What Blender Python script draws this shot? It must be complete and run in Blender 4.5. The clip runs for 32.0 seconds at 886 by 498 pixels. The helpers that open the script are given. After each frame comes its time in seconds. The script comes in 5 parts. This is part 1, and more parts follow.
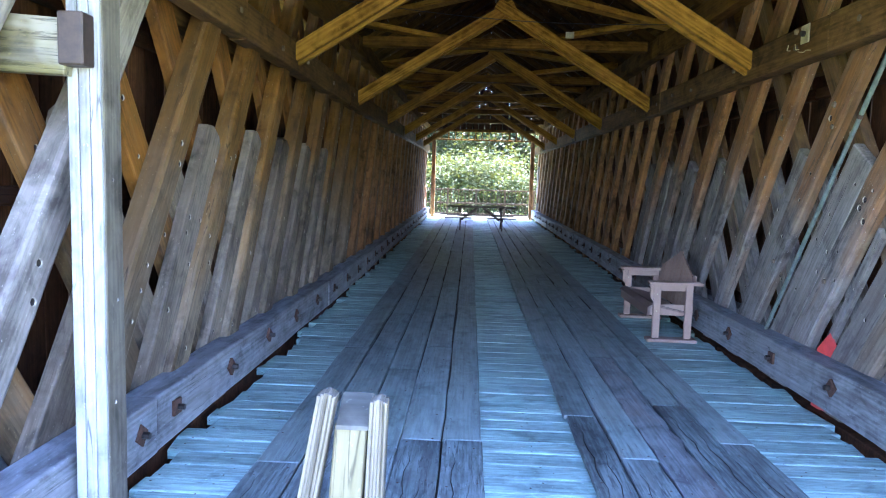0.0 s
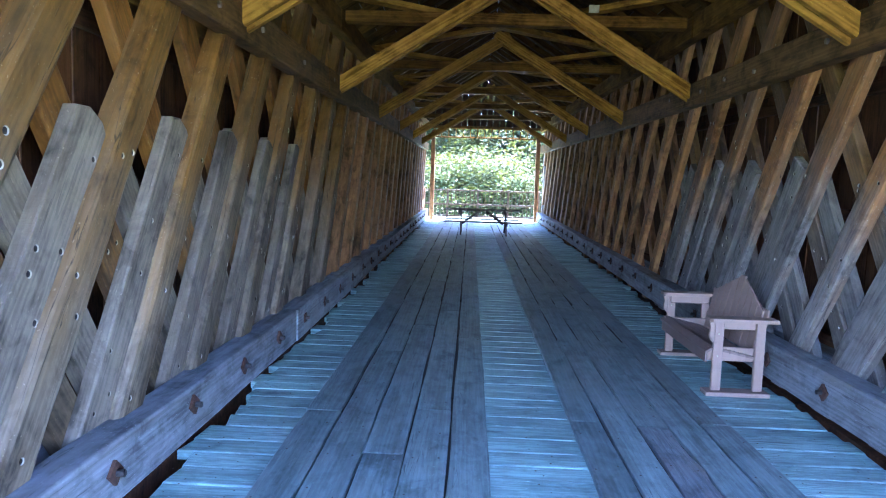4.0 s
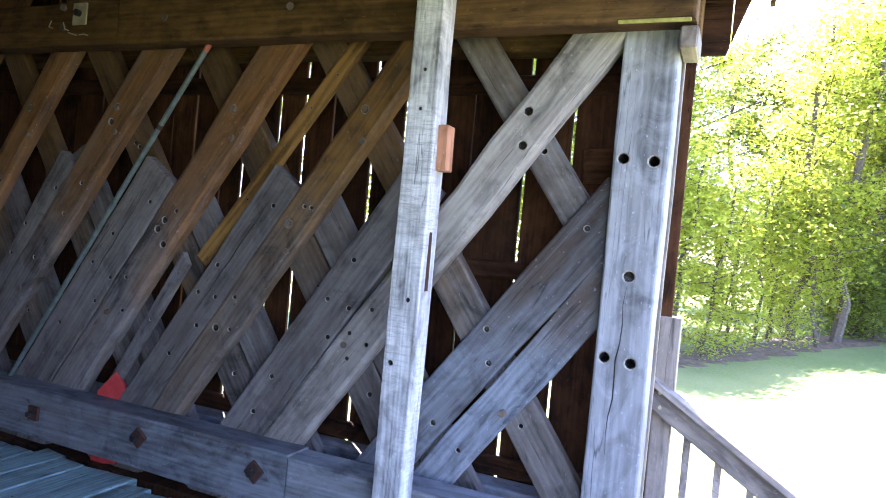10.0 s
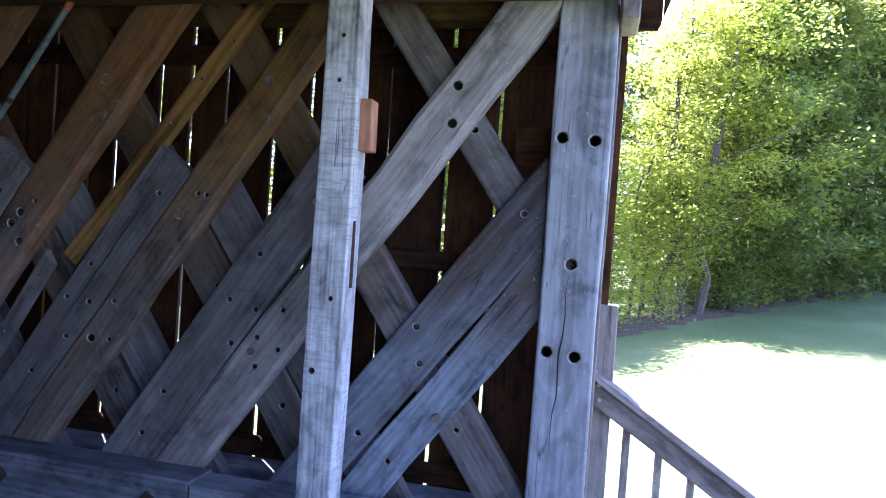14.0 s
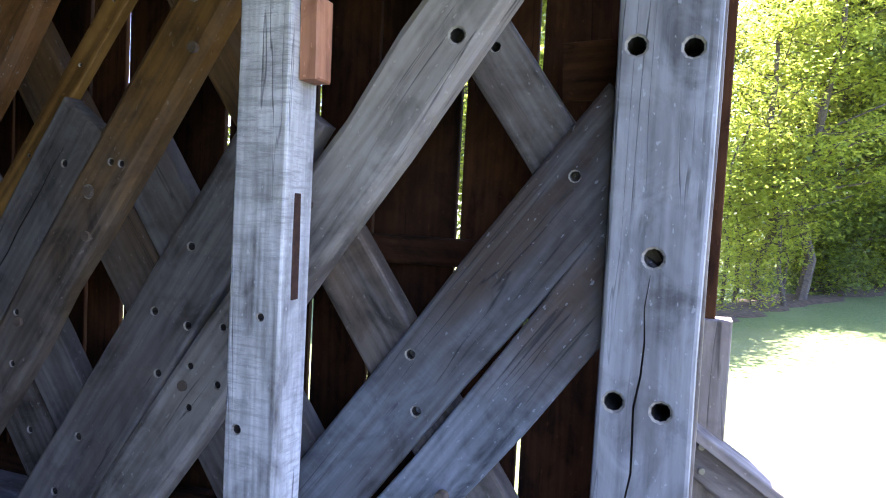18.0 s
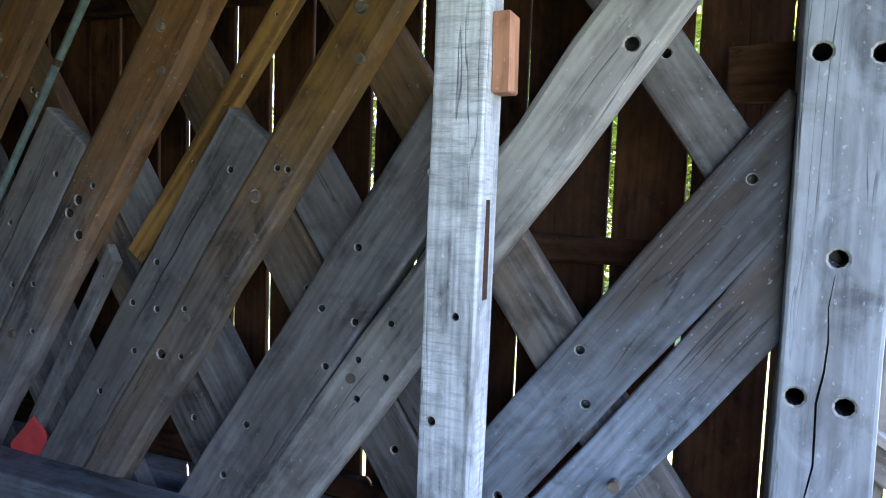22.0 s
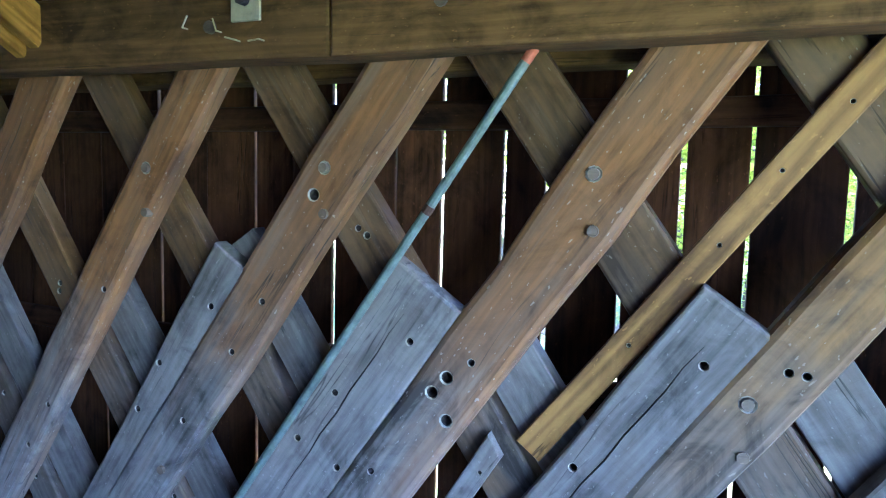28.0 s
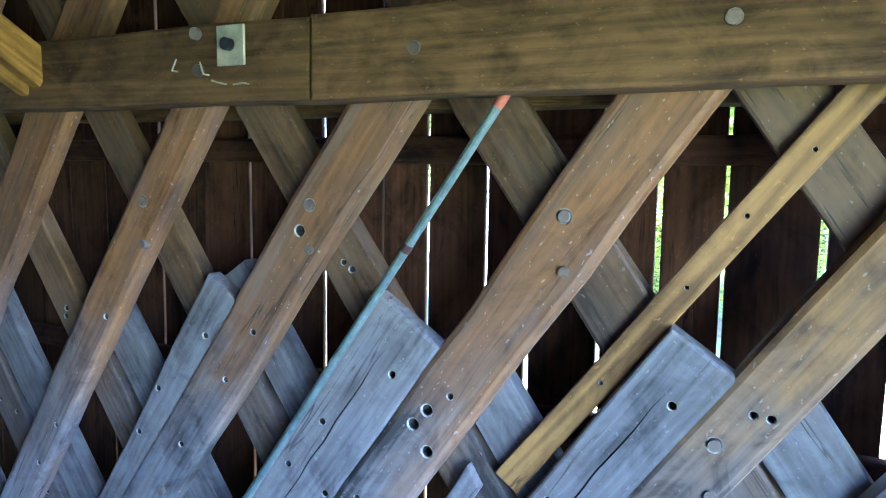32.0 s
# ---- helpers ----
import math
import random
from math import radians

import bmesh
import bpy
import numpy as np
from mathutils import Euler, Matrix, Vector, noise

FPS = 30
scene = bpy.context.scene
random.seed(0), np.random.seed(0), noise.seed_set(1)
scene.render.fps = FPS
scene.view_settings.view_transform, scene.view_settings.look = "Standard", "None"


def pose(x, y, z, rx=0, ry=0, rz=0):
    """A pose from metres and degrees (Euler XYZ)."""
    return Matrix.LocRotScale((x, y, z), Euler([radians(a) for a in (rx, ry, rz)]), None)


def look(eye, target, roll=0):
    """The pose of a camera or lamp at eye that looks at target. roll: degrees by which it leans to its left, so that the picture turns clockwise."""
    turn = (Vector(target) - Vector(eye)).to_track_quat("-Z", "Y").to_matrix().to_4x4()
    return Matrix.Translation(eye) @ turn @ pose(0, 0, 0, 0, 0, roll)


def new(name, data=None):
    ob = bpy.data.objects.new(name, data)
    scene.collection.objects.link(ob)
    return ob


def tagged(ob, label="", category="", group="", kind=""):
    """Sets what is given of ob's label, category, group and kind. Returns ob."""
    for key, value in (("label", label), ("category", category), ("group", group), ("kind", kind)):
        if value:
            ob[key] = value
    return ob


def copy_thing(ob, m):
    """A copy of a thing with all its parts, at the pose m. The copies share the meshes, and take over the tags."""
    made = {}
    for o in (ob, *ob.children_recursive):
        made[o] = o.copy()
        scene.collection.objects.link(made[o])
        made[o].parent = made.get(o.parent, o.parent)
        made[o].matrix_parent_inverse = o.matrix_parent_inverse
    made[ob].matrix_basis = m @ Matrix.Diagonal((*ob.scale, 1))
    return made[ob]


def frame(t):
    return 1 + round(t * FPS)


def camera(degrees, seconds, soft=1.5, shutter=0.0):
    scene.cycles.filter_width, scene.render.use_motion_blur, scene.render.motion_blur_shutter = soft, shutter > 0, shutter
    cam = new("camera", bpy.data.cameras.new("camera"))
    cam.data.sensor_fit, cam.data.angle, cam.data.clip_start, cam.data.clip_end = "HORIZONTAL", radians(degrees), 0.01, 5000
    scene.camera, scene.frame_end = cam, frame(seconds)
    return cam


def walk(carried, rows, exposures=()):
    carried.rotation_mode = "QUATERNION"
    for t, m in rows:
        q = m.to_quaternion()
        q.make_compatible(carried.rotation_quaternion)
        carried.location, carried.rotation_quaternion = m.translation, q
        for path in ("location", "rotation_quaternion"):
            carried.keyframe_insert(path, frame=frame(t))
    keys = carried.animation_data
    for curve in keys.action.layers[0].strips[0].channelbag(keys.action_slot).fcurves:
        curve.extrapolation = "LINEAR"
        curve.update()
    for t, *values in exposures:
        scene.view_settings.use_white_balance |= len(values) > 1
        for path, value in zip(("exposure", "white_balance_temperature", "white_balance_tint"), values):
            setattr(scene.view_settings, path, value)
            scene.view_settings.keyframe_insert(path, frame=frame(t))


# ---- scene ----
cam = camera(66.84, 32.0, soft=1.1)
PATH = [
    (0, (-0.422, -1.879, 1.575), (-0.497, 0.110, 1.382), 1.69),
    (0.5, (-0.391, -1.714, 1.602), (-0.493, 0.274, 1.407), 1.65),
    (1, (-0.393, -1.648, 1.616), (-0.497, 0.339, 1.422), 1.60),
    (1.5, (-0.411, -1.455, 1.639), (-0.502, 0.533, 1.439), 1.68),
    (2, (-0.408, -1.175, 1.642), (-0.487, 0.813, 1.443), 1.70),
    (2.5, (-0.420, -0.907, 1.636), (-0.486, 1.082, 1.438), 1.79),
    (3, (-0.414, -0.647, 1.635), (-0.485, 1.342, 1.441), 1.76),
    (3.5, (-0.431, -0.439, 1.635), (-0.507, 1.550, 1.437), 1.79),
    (5.5, (-0.624, 0.083, 1.623), (-0.670, 2.074, 1.435), 1.86),
    (6, (-0.692, 0.063, 1.659), (-0.717, 2.054, 1.467), 1.92),
    (6.5, (-0.754, 0.019, 1.653), (-0.771, 2.010, 1.467), 1.90),
    (7, (-0.804, -0.052, 1.647), (-0.646, 1.934, 1.470), 2.19),
    (7.5, (-0.810, -0.171, 1.635), (-0.195, 1.725, 1.482), 3.24),
    (8, (-0.808, -0.220, 1.617), (0.161, 1.524, 1.488), 4.07),
    (8.5, (-0.811, -0.278, 1.581), (0.504, 1.226, 1.488), 4.82),
    (9, (-0.841, -0.381, 1.568), (0.720, 0.869, 1.512), 5.42),
    (9.5, (-0.831, -0.399, 1.579), (0.884, 0.628, 1.535), 5.40),
    (10, (-0.842, -0.425, 1.593), (0.993, 0.372, 1.564), 5.33),
    (10.5, (-0.888, -0.422, 1.616), (1.032, 0.138, 1.593), 5.16),
    (11, (-0.938, -0.403, 1.596), (1.023, -0.006, 1.597), 5.12),
    (11.5, (-0.981, -0.349, 1.611), (0.978, 0.055, 1.601), 5.04),
    (12, (-0.934, -0.269, 1.644), (1.021, 0.151, 1.620), 4.88),
    (12.5, (-0.835, -0.187, 1.651), (1.117, 0.248, 1.617), 4.74),
    (13, (-0.787, -0.149, 1.638), (1.156, 0.321, 1.592), 4.53),
    (13.5, (-0.726, -0.159, 1.626), (1.217, 0.315, 1.572), 4.35),
    (14, (-0.607, -0.112, 1.589), (1.341, 0.342, 1.547), 4.10),
    (14.5, (-0.343, -0.122, 1.580), (1.608, 0.317, 1.536), 4.01),
    (16.5, (0.285, -0.218, 1.588), (2.183, 0.406, 1.502), 3.40),
    (17, (0.342, -0.112, 1.614), (2.234, 0.527, 1.514), 3.27),
    (17.5, (0.399, -0.044, 1.596), (2.285, 0.614, 1.496), 3.16),
    (18, (0.488, -0.074, 1.588), (2.366, 0.605, 1.482), 2.99),
    (18.5, (0.588, -0.151, 1.589), (2.447, 0.579, 1.478), 2.69),
    (19, (0.641, -0.255, 1.560), (2.479, 0.527, 1.447), 2.62),
    (19.5, (0.605, -0.248, 1.534), (2.437, 0.548, 1.428), 2.59),
    (20, (0.484, -0.098, 1.538), (2.313, 0.702, 1.424), 2.65),
    (20.5, (0.389, 0.064, 1.556), (2.218, 0.862, 1.424), 2.38),
    (21, (0.347, 0.128, 1.578), (2.178, 0.922, 1.438), 2.36),
    (21.5, (0.278, 0.216, 1.608), (2.109, 1.007, 1.461), 2.14),
    (22, (0.256, 0.259, 1.623), (2.089, 1.043, 1.468), 2.23),
    (22.5, (0.202, 0.343, 1.636), (2.035, 1.126, 1.473), 2.06),
    (23, (0.139, 0.456, 1.657), (1.977, 1.228, 1.489), 2.01),
    (23.5, (0.053, 0.593, 1.665), (1.899, 1.344, 1.494), 1.96),
    (24, (0.029, 0.691, 1.677), (1.876, 1.437, 1.497), 1.90),
    (24.5, (0.017, 0.789, 1.659), (1.864, 1.537, 1.493), 2.12),
    (25, (-0.028, 0.986, 1.753), (1.818, 1.734, 1.577), 1.89),
    (25.5, (-0.021, 1.144, 1.968), (1.827, 1.885, 1.783), 1.84),
    (26, (0.033, 1.225, 2.080), (1.887, 1.955, 1.906), 1.92),
    (26.5, (0.060, 1.401, 2.075), (1.918, 2.124, 1.912), 1.96),
    (28.5, (0.336, 2.010, 2.257), (2.157, 2.810, 2.041), 0.95),
    (29, (0.511, 1.874, 2.295), (2.313, 2.711, 2.065), 0.53),
    (29.5, (0.660, 1.728, 2.314), (2.449, 2.591, 2.082), 0.55),
    (30, (0.682, 1.771, 2.340), (2.462, 2.655, 2.113), 0.51),
    (30.5, (0.532, 1.746, 2.359), (2.305, 2.643, 2.130), 0.39),
    (31, (0.450, 1.641, 2.367), (2.234, 2.514, 2.133), 0.55),
    (31.5, (0.352, 1.627, 2.341), (2.152, 2.469, 2.122), 0.72),
    (32, (0.230, 1.803, 2.358), (2.036, 2.633, 2.138), 0.84),
]
# stops, colour temperature and tint of the camera's automatic picture
EXPOSURE = [(0, 5.72, 5300, 28), (3, 6.05, 4900, 28), (6, 6.27, 4800, 30), (8, 6.28, 4800, 29), (9, 5.4, 4750, 30), (10, 4.4, 5600, 35), (10.5, 3.75, 5500, 36), (11, 3.2, 5200, 38), (13, 3.42, 4950, 40), (17, 3.6, 5500, 37), (20, 3.73, 5550, 32), (23, 4.45, 5600, 24), (25, 5.15, 5550, 27), (26, 5.55, 5200, 28), (29, 6.25, 4400, 25), (32, 6.4, 4400, 26)]
walk(cam, [(t, look(eye, target, roll)) for t, eye, target, roll in PATH], EXPOSURE)

# ---- world, sun, exposure ----
world = bpy.data.worlds.new("sky")
scene.world = world
world.use_nodes = True
wn = world.node_tree
wn.nodes.clear()
sky = wn.nodes.new("ShaderNodeTexSky")
sky.sky_type = 'NISHITA'
sky.sun_disc = False
SUN_EL, SUN_AZ = radians(68), radians(44)      # azimuth from +y towards +x
sky.sun_elevation, sky.sun_rotation = SUN_EL, SUN_AZ
wb = wn.nodes.new("ShaderNodeBackground")
wb.inputs[1].default_value = 0.09
wo = wn.nodes.new("ShaderNodeOutputWorld")
wn.links.new(sky.outputs[0], wb.inputs[0])
wn.links.new(wb.outputs[0], wo.inputs[0])
sun = new("sun", bpy.data.lights.new("sun", 'SUN'))
sun.data.energy, sun.data.angle, sun.data.color = 5.0, radians(0.5), (1.0, 0.93, 0.82)
sdir = Vector((math.sin(SUN_AZ) * math.cos(SUN_EL), math.cos(SUN_AZ) * math.cos(SUN_EL), math.sin(SUN_EL)))
sun.matrix_basis = look(sdir * 60, (0, 0, 0))

# ---- materials ----


class Mat:
    """A node material under construction."""

    def __init__(self, name):
        self.m = bpy.data.materials.new(name)
        self.m.use_nodes = True
        self.t = self.m.node_tree
        self.b = self.t.nodes["Principled BSDF"]

    def n(self, kind, **values):
        node = self.t.nodes.new(kind)
        for k, v in values.items():
            node.inputs[k.replace("_", " ")].default_value = v
        return node

    def link(self, a, b):
        self.t.links.new(a, b)

    def ramp(self, fac, stops):
        r = self.t.nodes.new("ShaderNodeValToRGB")
        e = r.color_ramp.elements
        while len(e) < len(stops):
            e.new(0.5)
        for el, (p, c) in zip(e, stops):
            el.position, el.color = p, (*c, 1)
        self.link(fac, r.inputs[0])
        return r.outputs[0]

    def mix(self, fac, a, b, mode='MIX'):
        x = self.t.nodes.new("ShaderNodeMix")
        x.data_type, x.blend_type = 'RGBA', mode
        for s, v in ((x.inputs[0], fac), (x.inputs[6], a), (x.inputs[7], b)):
            if isinstance(v, (int, float)):
                s.default_value = v
            elif isinstance(v, tuple):
                s.default_value = (*v, 1)
            else:
                self.link(v, s)
        return x.outputs[2]

    def math(self, op, a, b=0.0):
        x = self.t.nodes.new("ShaderNodeMath")
        x.operation = op
        for s, v in ((x.inputs[0], a), (x.inputs[1], b)):
            if isinstance(v, (int, float)):
                s.default_value = v
            else:
                self.link(v, s)
        return x.outputs[0]

    def bump(self, height, strength, dist=0.004):
        b = self.n("ShaderNodeBump", Strength=strength, Distance=dist)
        self.link(height, b.inputs["Height"])
        self.link(b.outputs[0], self.b.inputs["Normal"])


def wood(name, dark, light, stain, rough=0.62, grain=1.0, bump=0.7, upper_tone=None, spread=0.35, patch=0.5, saw=0.0, checks=0.0, rings=0.035, spec=0.32):
    """Sawn timber with its grain along the local x axis. age: (place, colour) of browner wood past that length.
    saw: strength of marks across the grain. checks: dark weathered splits. rings: strength of the year rings."""
    m = Mat(name)
    co = m.n("ShaderNodeTexCoord")
    info = m.n("ShaderNodeObjectInfo")
    off = m.n("ShaderNodeVectorMath")
    off.operation = 'MULTIPLY_ADD'
    m.link(info.outputs["Random"], off.inputs[0])
    off.inputs[1].default_value = (37, 61, 23)
    m.link(co.outputs["Object"], off.inputs[2])

    def noise(stretch, scale, detail, roughness, distortion=0.0):
        mp = m.n("ShaderNodeMapping", Scale=stretch)
        m.link(off.outputs[0], mp.inputs[0])
        t = m.n("ShaderNodeTexNoise", Scale=scale, Detail=detail, Roughness=roughness, Distortion=distortion)
        m.link(mp.outputs[0], t.inputs[0])
        return t.outputs[0]
    warp = noise((0.7 * grain, 7 * grain, 7 * grain), 1.5, 5.0, 0.6, 0.3)
    fine = noise((2.0, 48, 48), 2.6, 4.0, 0.7)
    big = noise((0.75, 1.7, 1.7), 1.9, 4.0, 0.6, 0.5)
    blot = noise((1.0, 1.5, 1.5), 5.0, 6.0, 0.66, 0.7)
    ring = m.n("ShaderNodeMapping", Scale=(0.22, 3.4, 3.4))
    m.link(off.outputs[0], ring.inputs[0])
    wave = m.n("ShaderNodeTexWave", Scale=2.6 * grain, Distortion=10.0, Detail=3.0, Detail_Scale=1.2)
    wave.bands_direction = 'Y'
    m.link(ring.outputs[0], wave.inputs[0])
    g = m.math('ADD', m.math('MULTIPLY', warp, 0.17), m.math('MULTIPLY', fine, 0.09))
    g = m.math('ADD', g, m.math('MULTIPLY', blot, 0.36))
    g = m.math('ADD', g, m.math('MULTIPLY', big, 0.38))
    g = m.math('ADD', g, m.math('MULTIPLY', m.math('SUBTRACT', wave.outputs[1], 0.5), rings))
    col = m.ramp(g, [(0.40, tuple(c * 0.7 for c in dark)), (0.5, tuple(a * 0.5 + b * 0.5 for a, b in zip(dark, light))), (0.60, tuple(c * 1.14 for c in light))])
    # on the lattice oaks this brown paints weathering and warm upper light together
    if upper_tone:
        sep = m.n("ShaderNodeSeparateXYZ")
        m.link(co.outputs["Object"], sep.inputs[0])
        x = m.math('ADD', sep.outputs[0], m.math('MULTIPLY', m.math('SUBTRACT', warp, 0.5), 1.5))
        x = m.math('ADD', x, m.math('MULTIPLY', m.math('SUBTRACT', big, 0.5), 2.4))
        x = m.math('ADD', x, m.math('MULTIPLY', m.math('SUBTRACT', info.outputs["Random"], 0.5), 0.6))
        up = m.t.nodes.new("ShaderNodeMapRange")
        up.inputs[1].default_value, up.inputs[2].default_value = upper_tone[0] - 0.55, upper_tone[0] + 0.55
        m.link(x, up.inputs[0])
        brown = m.ramp(g, [(0.40, tuple(c * v for c, v in zip(upper_tone[1], (0.22, 0.19, 0.17)))), (0.5, tuple(c * 0.66 for c in upper_tone[1])), (0.60, tuple(c * 1.12 for c in upper_tone[1]))])
        col = m.mix(m.math('MULTIPLY', up.outputs[0], 0.95), col, brown)
    col = m.mix(m.math('MULTIPLY', m.ramp(big, [(0.47, (0, 0, 0)), (0.66, (1, 1, 1))]), patch), col, stain)
    col = m.mix(m.math('MULTIPLY', m.ramp(blot, [(0.56, (0, 0, 0)), (0.72, (1, 1, 1))]), 0.32), col, tuple(c * 0.75 for c in dark))
    streak = noise((0.45, 5.5, 5.5), 1.5, 4.0, 0.62, 0.6)
    col = m.mix(m.math('MULTIPLY', m.ramp(streak, [(0.50, (0, 0, 0)), (0.68, (1, 1, 1))]), 0.5), col, tuple(a * 0.8 for a in stain))
    pale = noise((0.6, 7.5, 7.5), 1.9, 4.0, 0.6, 0.4)
    col = m.mix(m.math('MULTIPLY', m.ramp(pale, [(0.57, (0, 0, 0)), (0.70, (1, 1, 1))]), 0.14), col, tuple(min(0.8, a * 1.25) for a in light))
    fleck = m.ramp(noise((22, 40, 40), 2.0, 2.0, 0.5), [(0.685, (0, 0, 0)), (0.72, (1, 1, 1))])
    col = m.mix(m.math('MULTIPLY', fleck, 0.35), col, tuple(min(0.8, c * 1.5) for c in light))
    km = m.n("ShaderNodeMapping", Scale=(1.15, 4.6, 4.6))
    m.link(off.outputs[0], km.inputs[0])
    vor = m.n("ShaderNodeTexVoronoi", Scale=1.0)
    m.link(km.outputs[0], vor.inputs[0])
    knot = m.ramp(m.math('ADD', vor.outputs[0], m.math('MULTIPLY', m.math('SUBTRACT', warp, 0.5), 0.16)), [(0.045, (1, 1, 1)), (0.12, (0.25, 0.25, 0.25)), (0.22, (0, 0, 0))])
    col = m.mix(m.math('MULTIPLY', knot, 0.6), col, tuple(c * 0.45 for c in dark))
    if saw:
        s = noise((24, 2.6, 2.6), 3.0, 6.0, 0.78, 0.15)
        s = m.math('MULTIPLY', m.ramp(s, [(0.47, (0, 0, 0)), (0.60, (1, 1, 1))]), m.ramp(big, [(0.40, (0.25, 0.25, 0.25)), (0.58, (1, 1, 1))]))
        col = m.mix(m.math('MULTIPLY', s, saw), col, tuple(c * 0.9 for c in dark))
        g = m.math('SUBTRACT', g, m.math('MULTIPLY', s, 0.12))
    if checks:
        k = noise((1.6, 22, 22), 2.0, 5.0, 0.7, 0.5)
        k = m.math('MULTIPLY', m.ramp(k, [(0.50, (0, 0, 0)), (0.56, (1, 1, 1))]), m.ramp(blot, [(0.40, (0.0, 0.0, 0.0)), (0.54, (1, 1, 1))]))
        col = m.mix(m.math('MULTIPLY', k, checks), col, tuple(c * 0.4 for c in dark))
        g = m.math('SUBTRACT', g, m.math('MULTIPLY', k, 0.25))
    crk = noise((0.3, 7.0, 7.0), 2.0, 3.0, 0.5, 0.4)
    line = m.ramp(m.math('ABSOLUTE', m.math('SUBTRACT', crk, 0.57)), [(0.0, (1, 1, 1)), (0.005, (0.7, 0.7, 0.7)), (0.011, (0, 0, 0))])
    line = m.math('MULTIPLY', line, m.ramp(big, [(0.48, (0, 0, 0)), (0.6, (1, 1, 1))]))
    col = m.mix(m.math('MULTIPLY', line, 0.8), col, tuple(c * 0.25 for c in dark))
    g = m.math('SUBTRACT', g, m.math('MULTIPLY', line, 0.5))
    tone = m.math('ADD', m.math('MULTIPLY', info.outputs["Random"], spread), 1 - spread / 2)
    vm = m.n("ShaderNodeHueSaturation")
    m.link(tone, vm.inputs["Value"])
    m.link(col, vm.inputs["Color"])
    m.link(vm.outputs[0], m.b.inputs["Base Color"])
    m.b.inputs["Roughness"].default_value = rough
    m.b.inputs["Specular IOR Level"].default_value = spec
    m.bump(g, bump)
    return m.m


def plain(name, col, rough=0.6, metal=0.0, vary=0.25, scale=9.0, bump=0.15):
    m = Mat(name)
    co = m.n("ShaderNodeTexCoord")
    no = m.n("ShaderNodeTexNoise", Scale=scale, Detail=6.0, Roughness=0.65)
    m.link(co.outputs["Object"], no.inputs[0])
    c = m.ramp(no.outputs[0], [(0.3, tuple(v * (1 - vary) for v in col)), (0.7, tuple(min(1, v * (1 + vary)) for v in col))])
    m.link(c, m.b.inputs["Base Color"])
    m.b.inputs["Roughness"].default_value, m.b.inputs["Metallic"].default_value = rough, metal
    m.bump(no.outputs[0], bump, 0.003)
    return m.m


M_LATTICE = wood("weathered_oak", (0.055, 0.046, 0.039), (0.245, 0.228, 0.212), (0.09, 0.058, 0.038), upper_tone=(1.95, (0.235, 0.102, 0.022)), patch=0.65, spread=0.4, spec=0.3)
M_GREYBROWN = wood("grey_brown_oak", (0.05, 0.038, 0.028), (0.19, 0.16, 0.13), (0.10, 0.066, 0.038), upper_tone=(2.0, (0.225, 0.112, 0.022)), patch=0.6, spread=0.2, spec=0.3)
# rear layer of the right wall: brown oak with shade put into it
M_OUTER_R = wood("brown_oak_with_shade", (0.045, 0.036, 0.028), (0.20, 0.178, 0.155), (0.075, 0.052, 0.034), upper_tone=(1.65, (0.15, 0.078, 0.022)), patch=0.6, spread=0.4, spec=0.3)
M_PALE = wood("grey_beige_oak", (0.12, 0.105, 0.088), (0.34, 0.31, 0.265), (0.15, 0.12, 0.095), patch=0.4)
M_LATTICE_L = wood("brown_weathered_oak", (0.040, 0.029, 0.018), (0.195, 0.156, 0.108), (0.085, 0.054, 0.025), upper_tone=(1.9, (0.165, 0.076, 0.008)), patch=0.6, spread=0.4, spec=0.25)
M_OUTER_L = wood("golden_brown_oak", (0.036, 0.025, 0.014), (0.16, 0.12, 0.075), (0.065, 0.038, 0.015), upper_tone=(1.4, (0.22, 0.088, 0.008)), patch=0.6, spread=0.4, spec=0.25)
M_SHORT_L = wood("beige_grey_plank", (0.048, 0.038, 0.027), (0.205, 0.170, 0.130), (0.085, 0.062, 0.038), patch=0.6, saw=0.15, spread=0.4)
M_DARKRAIL = wood("dark_brown_rail", (0.014, 0.008, 0.005), (0.055, 0.032, 0.02), (0.02, 0.012, 0.007), patch=0.6, spread=0.3, spec=0.15)
M_FAR = wood("brown_lattice_oak", (0.07, 0.034, 0.012), (0.31, 0.162, 0.066), (0.105, 0.053, 0.018), patch=0.6, spread=0.45, spec=0.2)
M_SHORT = wood("grey_plank", (0.058, 0.050, 0.044), (0.205, 0.188, 0.172), (0.088, 0.066, 0.05), patch=0.65, saw=0.12, spread=0.4)
M_STAINED = wood("stained_plank", (0.078, 0.083, 0.088), (0.275, 0.297, 0.318), (0.10, 0.078, 0.058), upper_tone=(1.6, (0.042, 0.020, 0.008)), saw=0.2, patch=0.4, spec=0.2)
M_CHORD = wood("chord_timber", (0.075, 0.077, 0.078), (0.26, 0.275, 0.285), (0.085, 0.068, 0.052), spread=0.25)
M_UPPER = wood("upper_timber", (0.045, 0.02, 0.003), (0.16, 0.082, 0.0135), (0.034, 0.016, 0.003), rough=0.9, spread=0.4, spec=0.08)
M_NEW = wood("newer_pine", (0.115, 0.053, 0.011), (0.265, 0.142, 0.036), (0.11, 0.05, 0.011), grain=0.8, spread=0.15, rings=0.11, patch=0.35)
M_BRACE = wood("brace_pine", (0.12, 0.055, 0.005), (0.34, 0.18, 0.021), (0.11, 0.05, 0.006), rough=0.85, grain=0.8, spread=0.35, rings=0.06, spec=0.12)
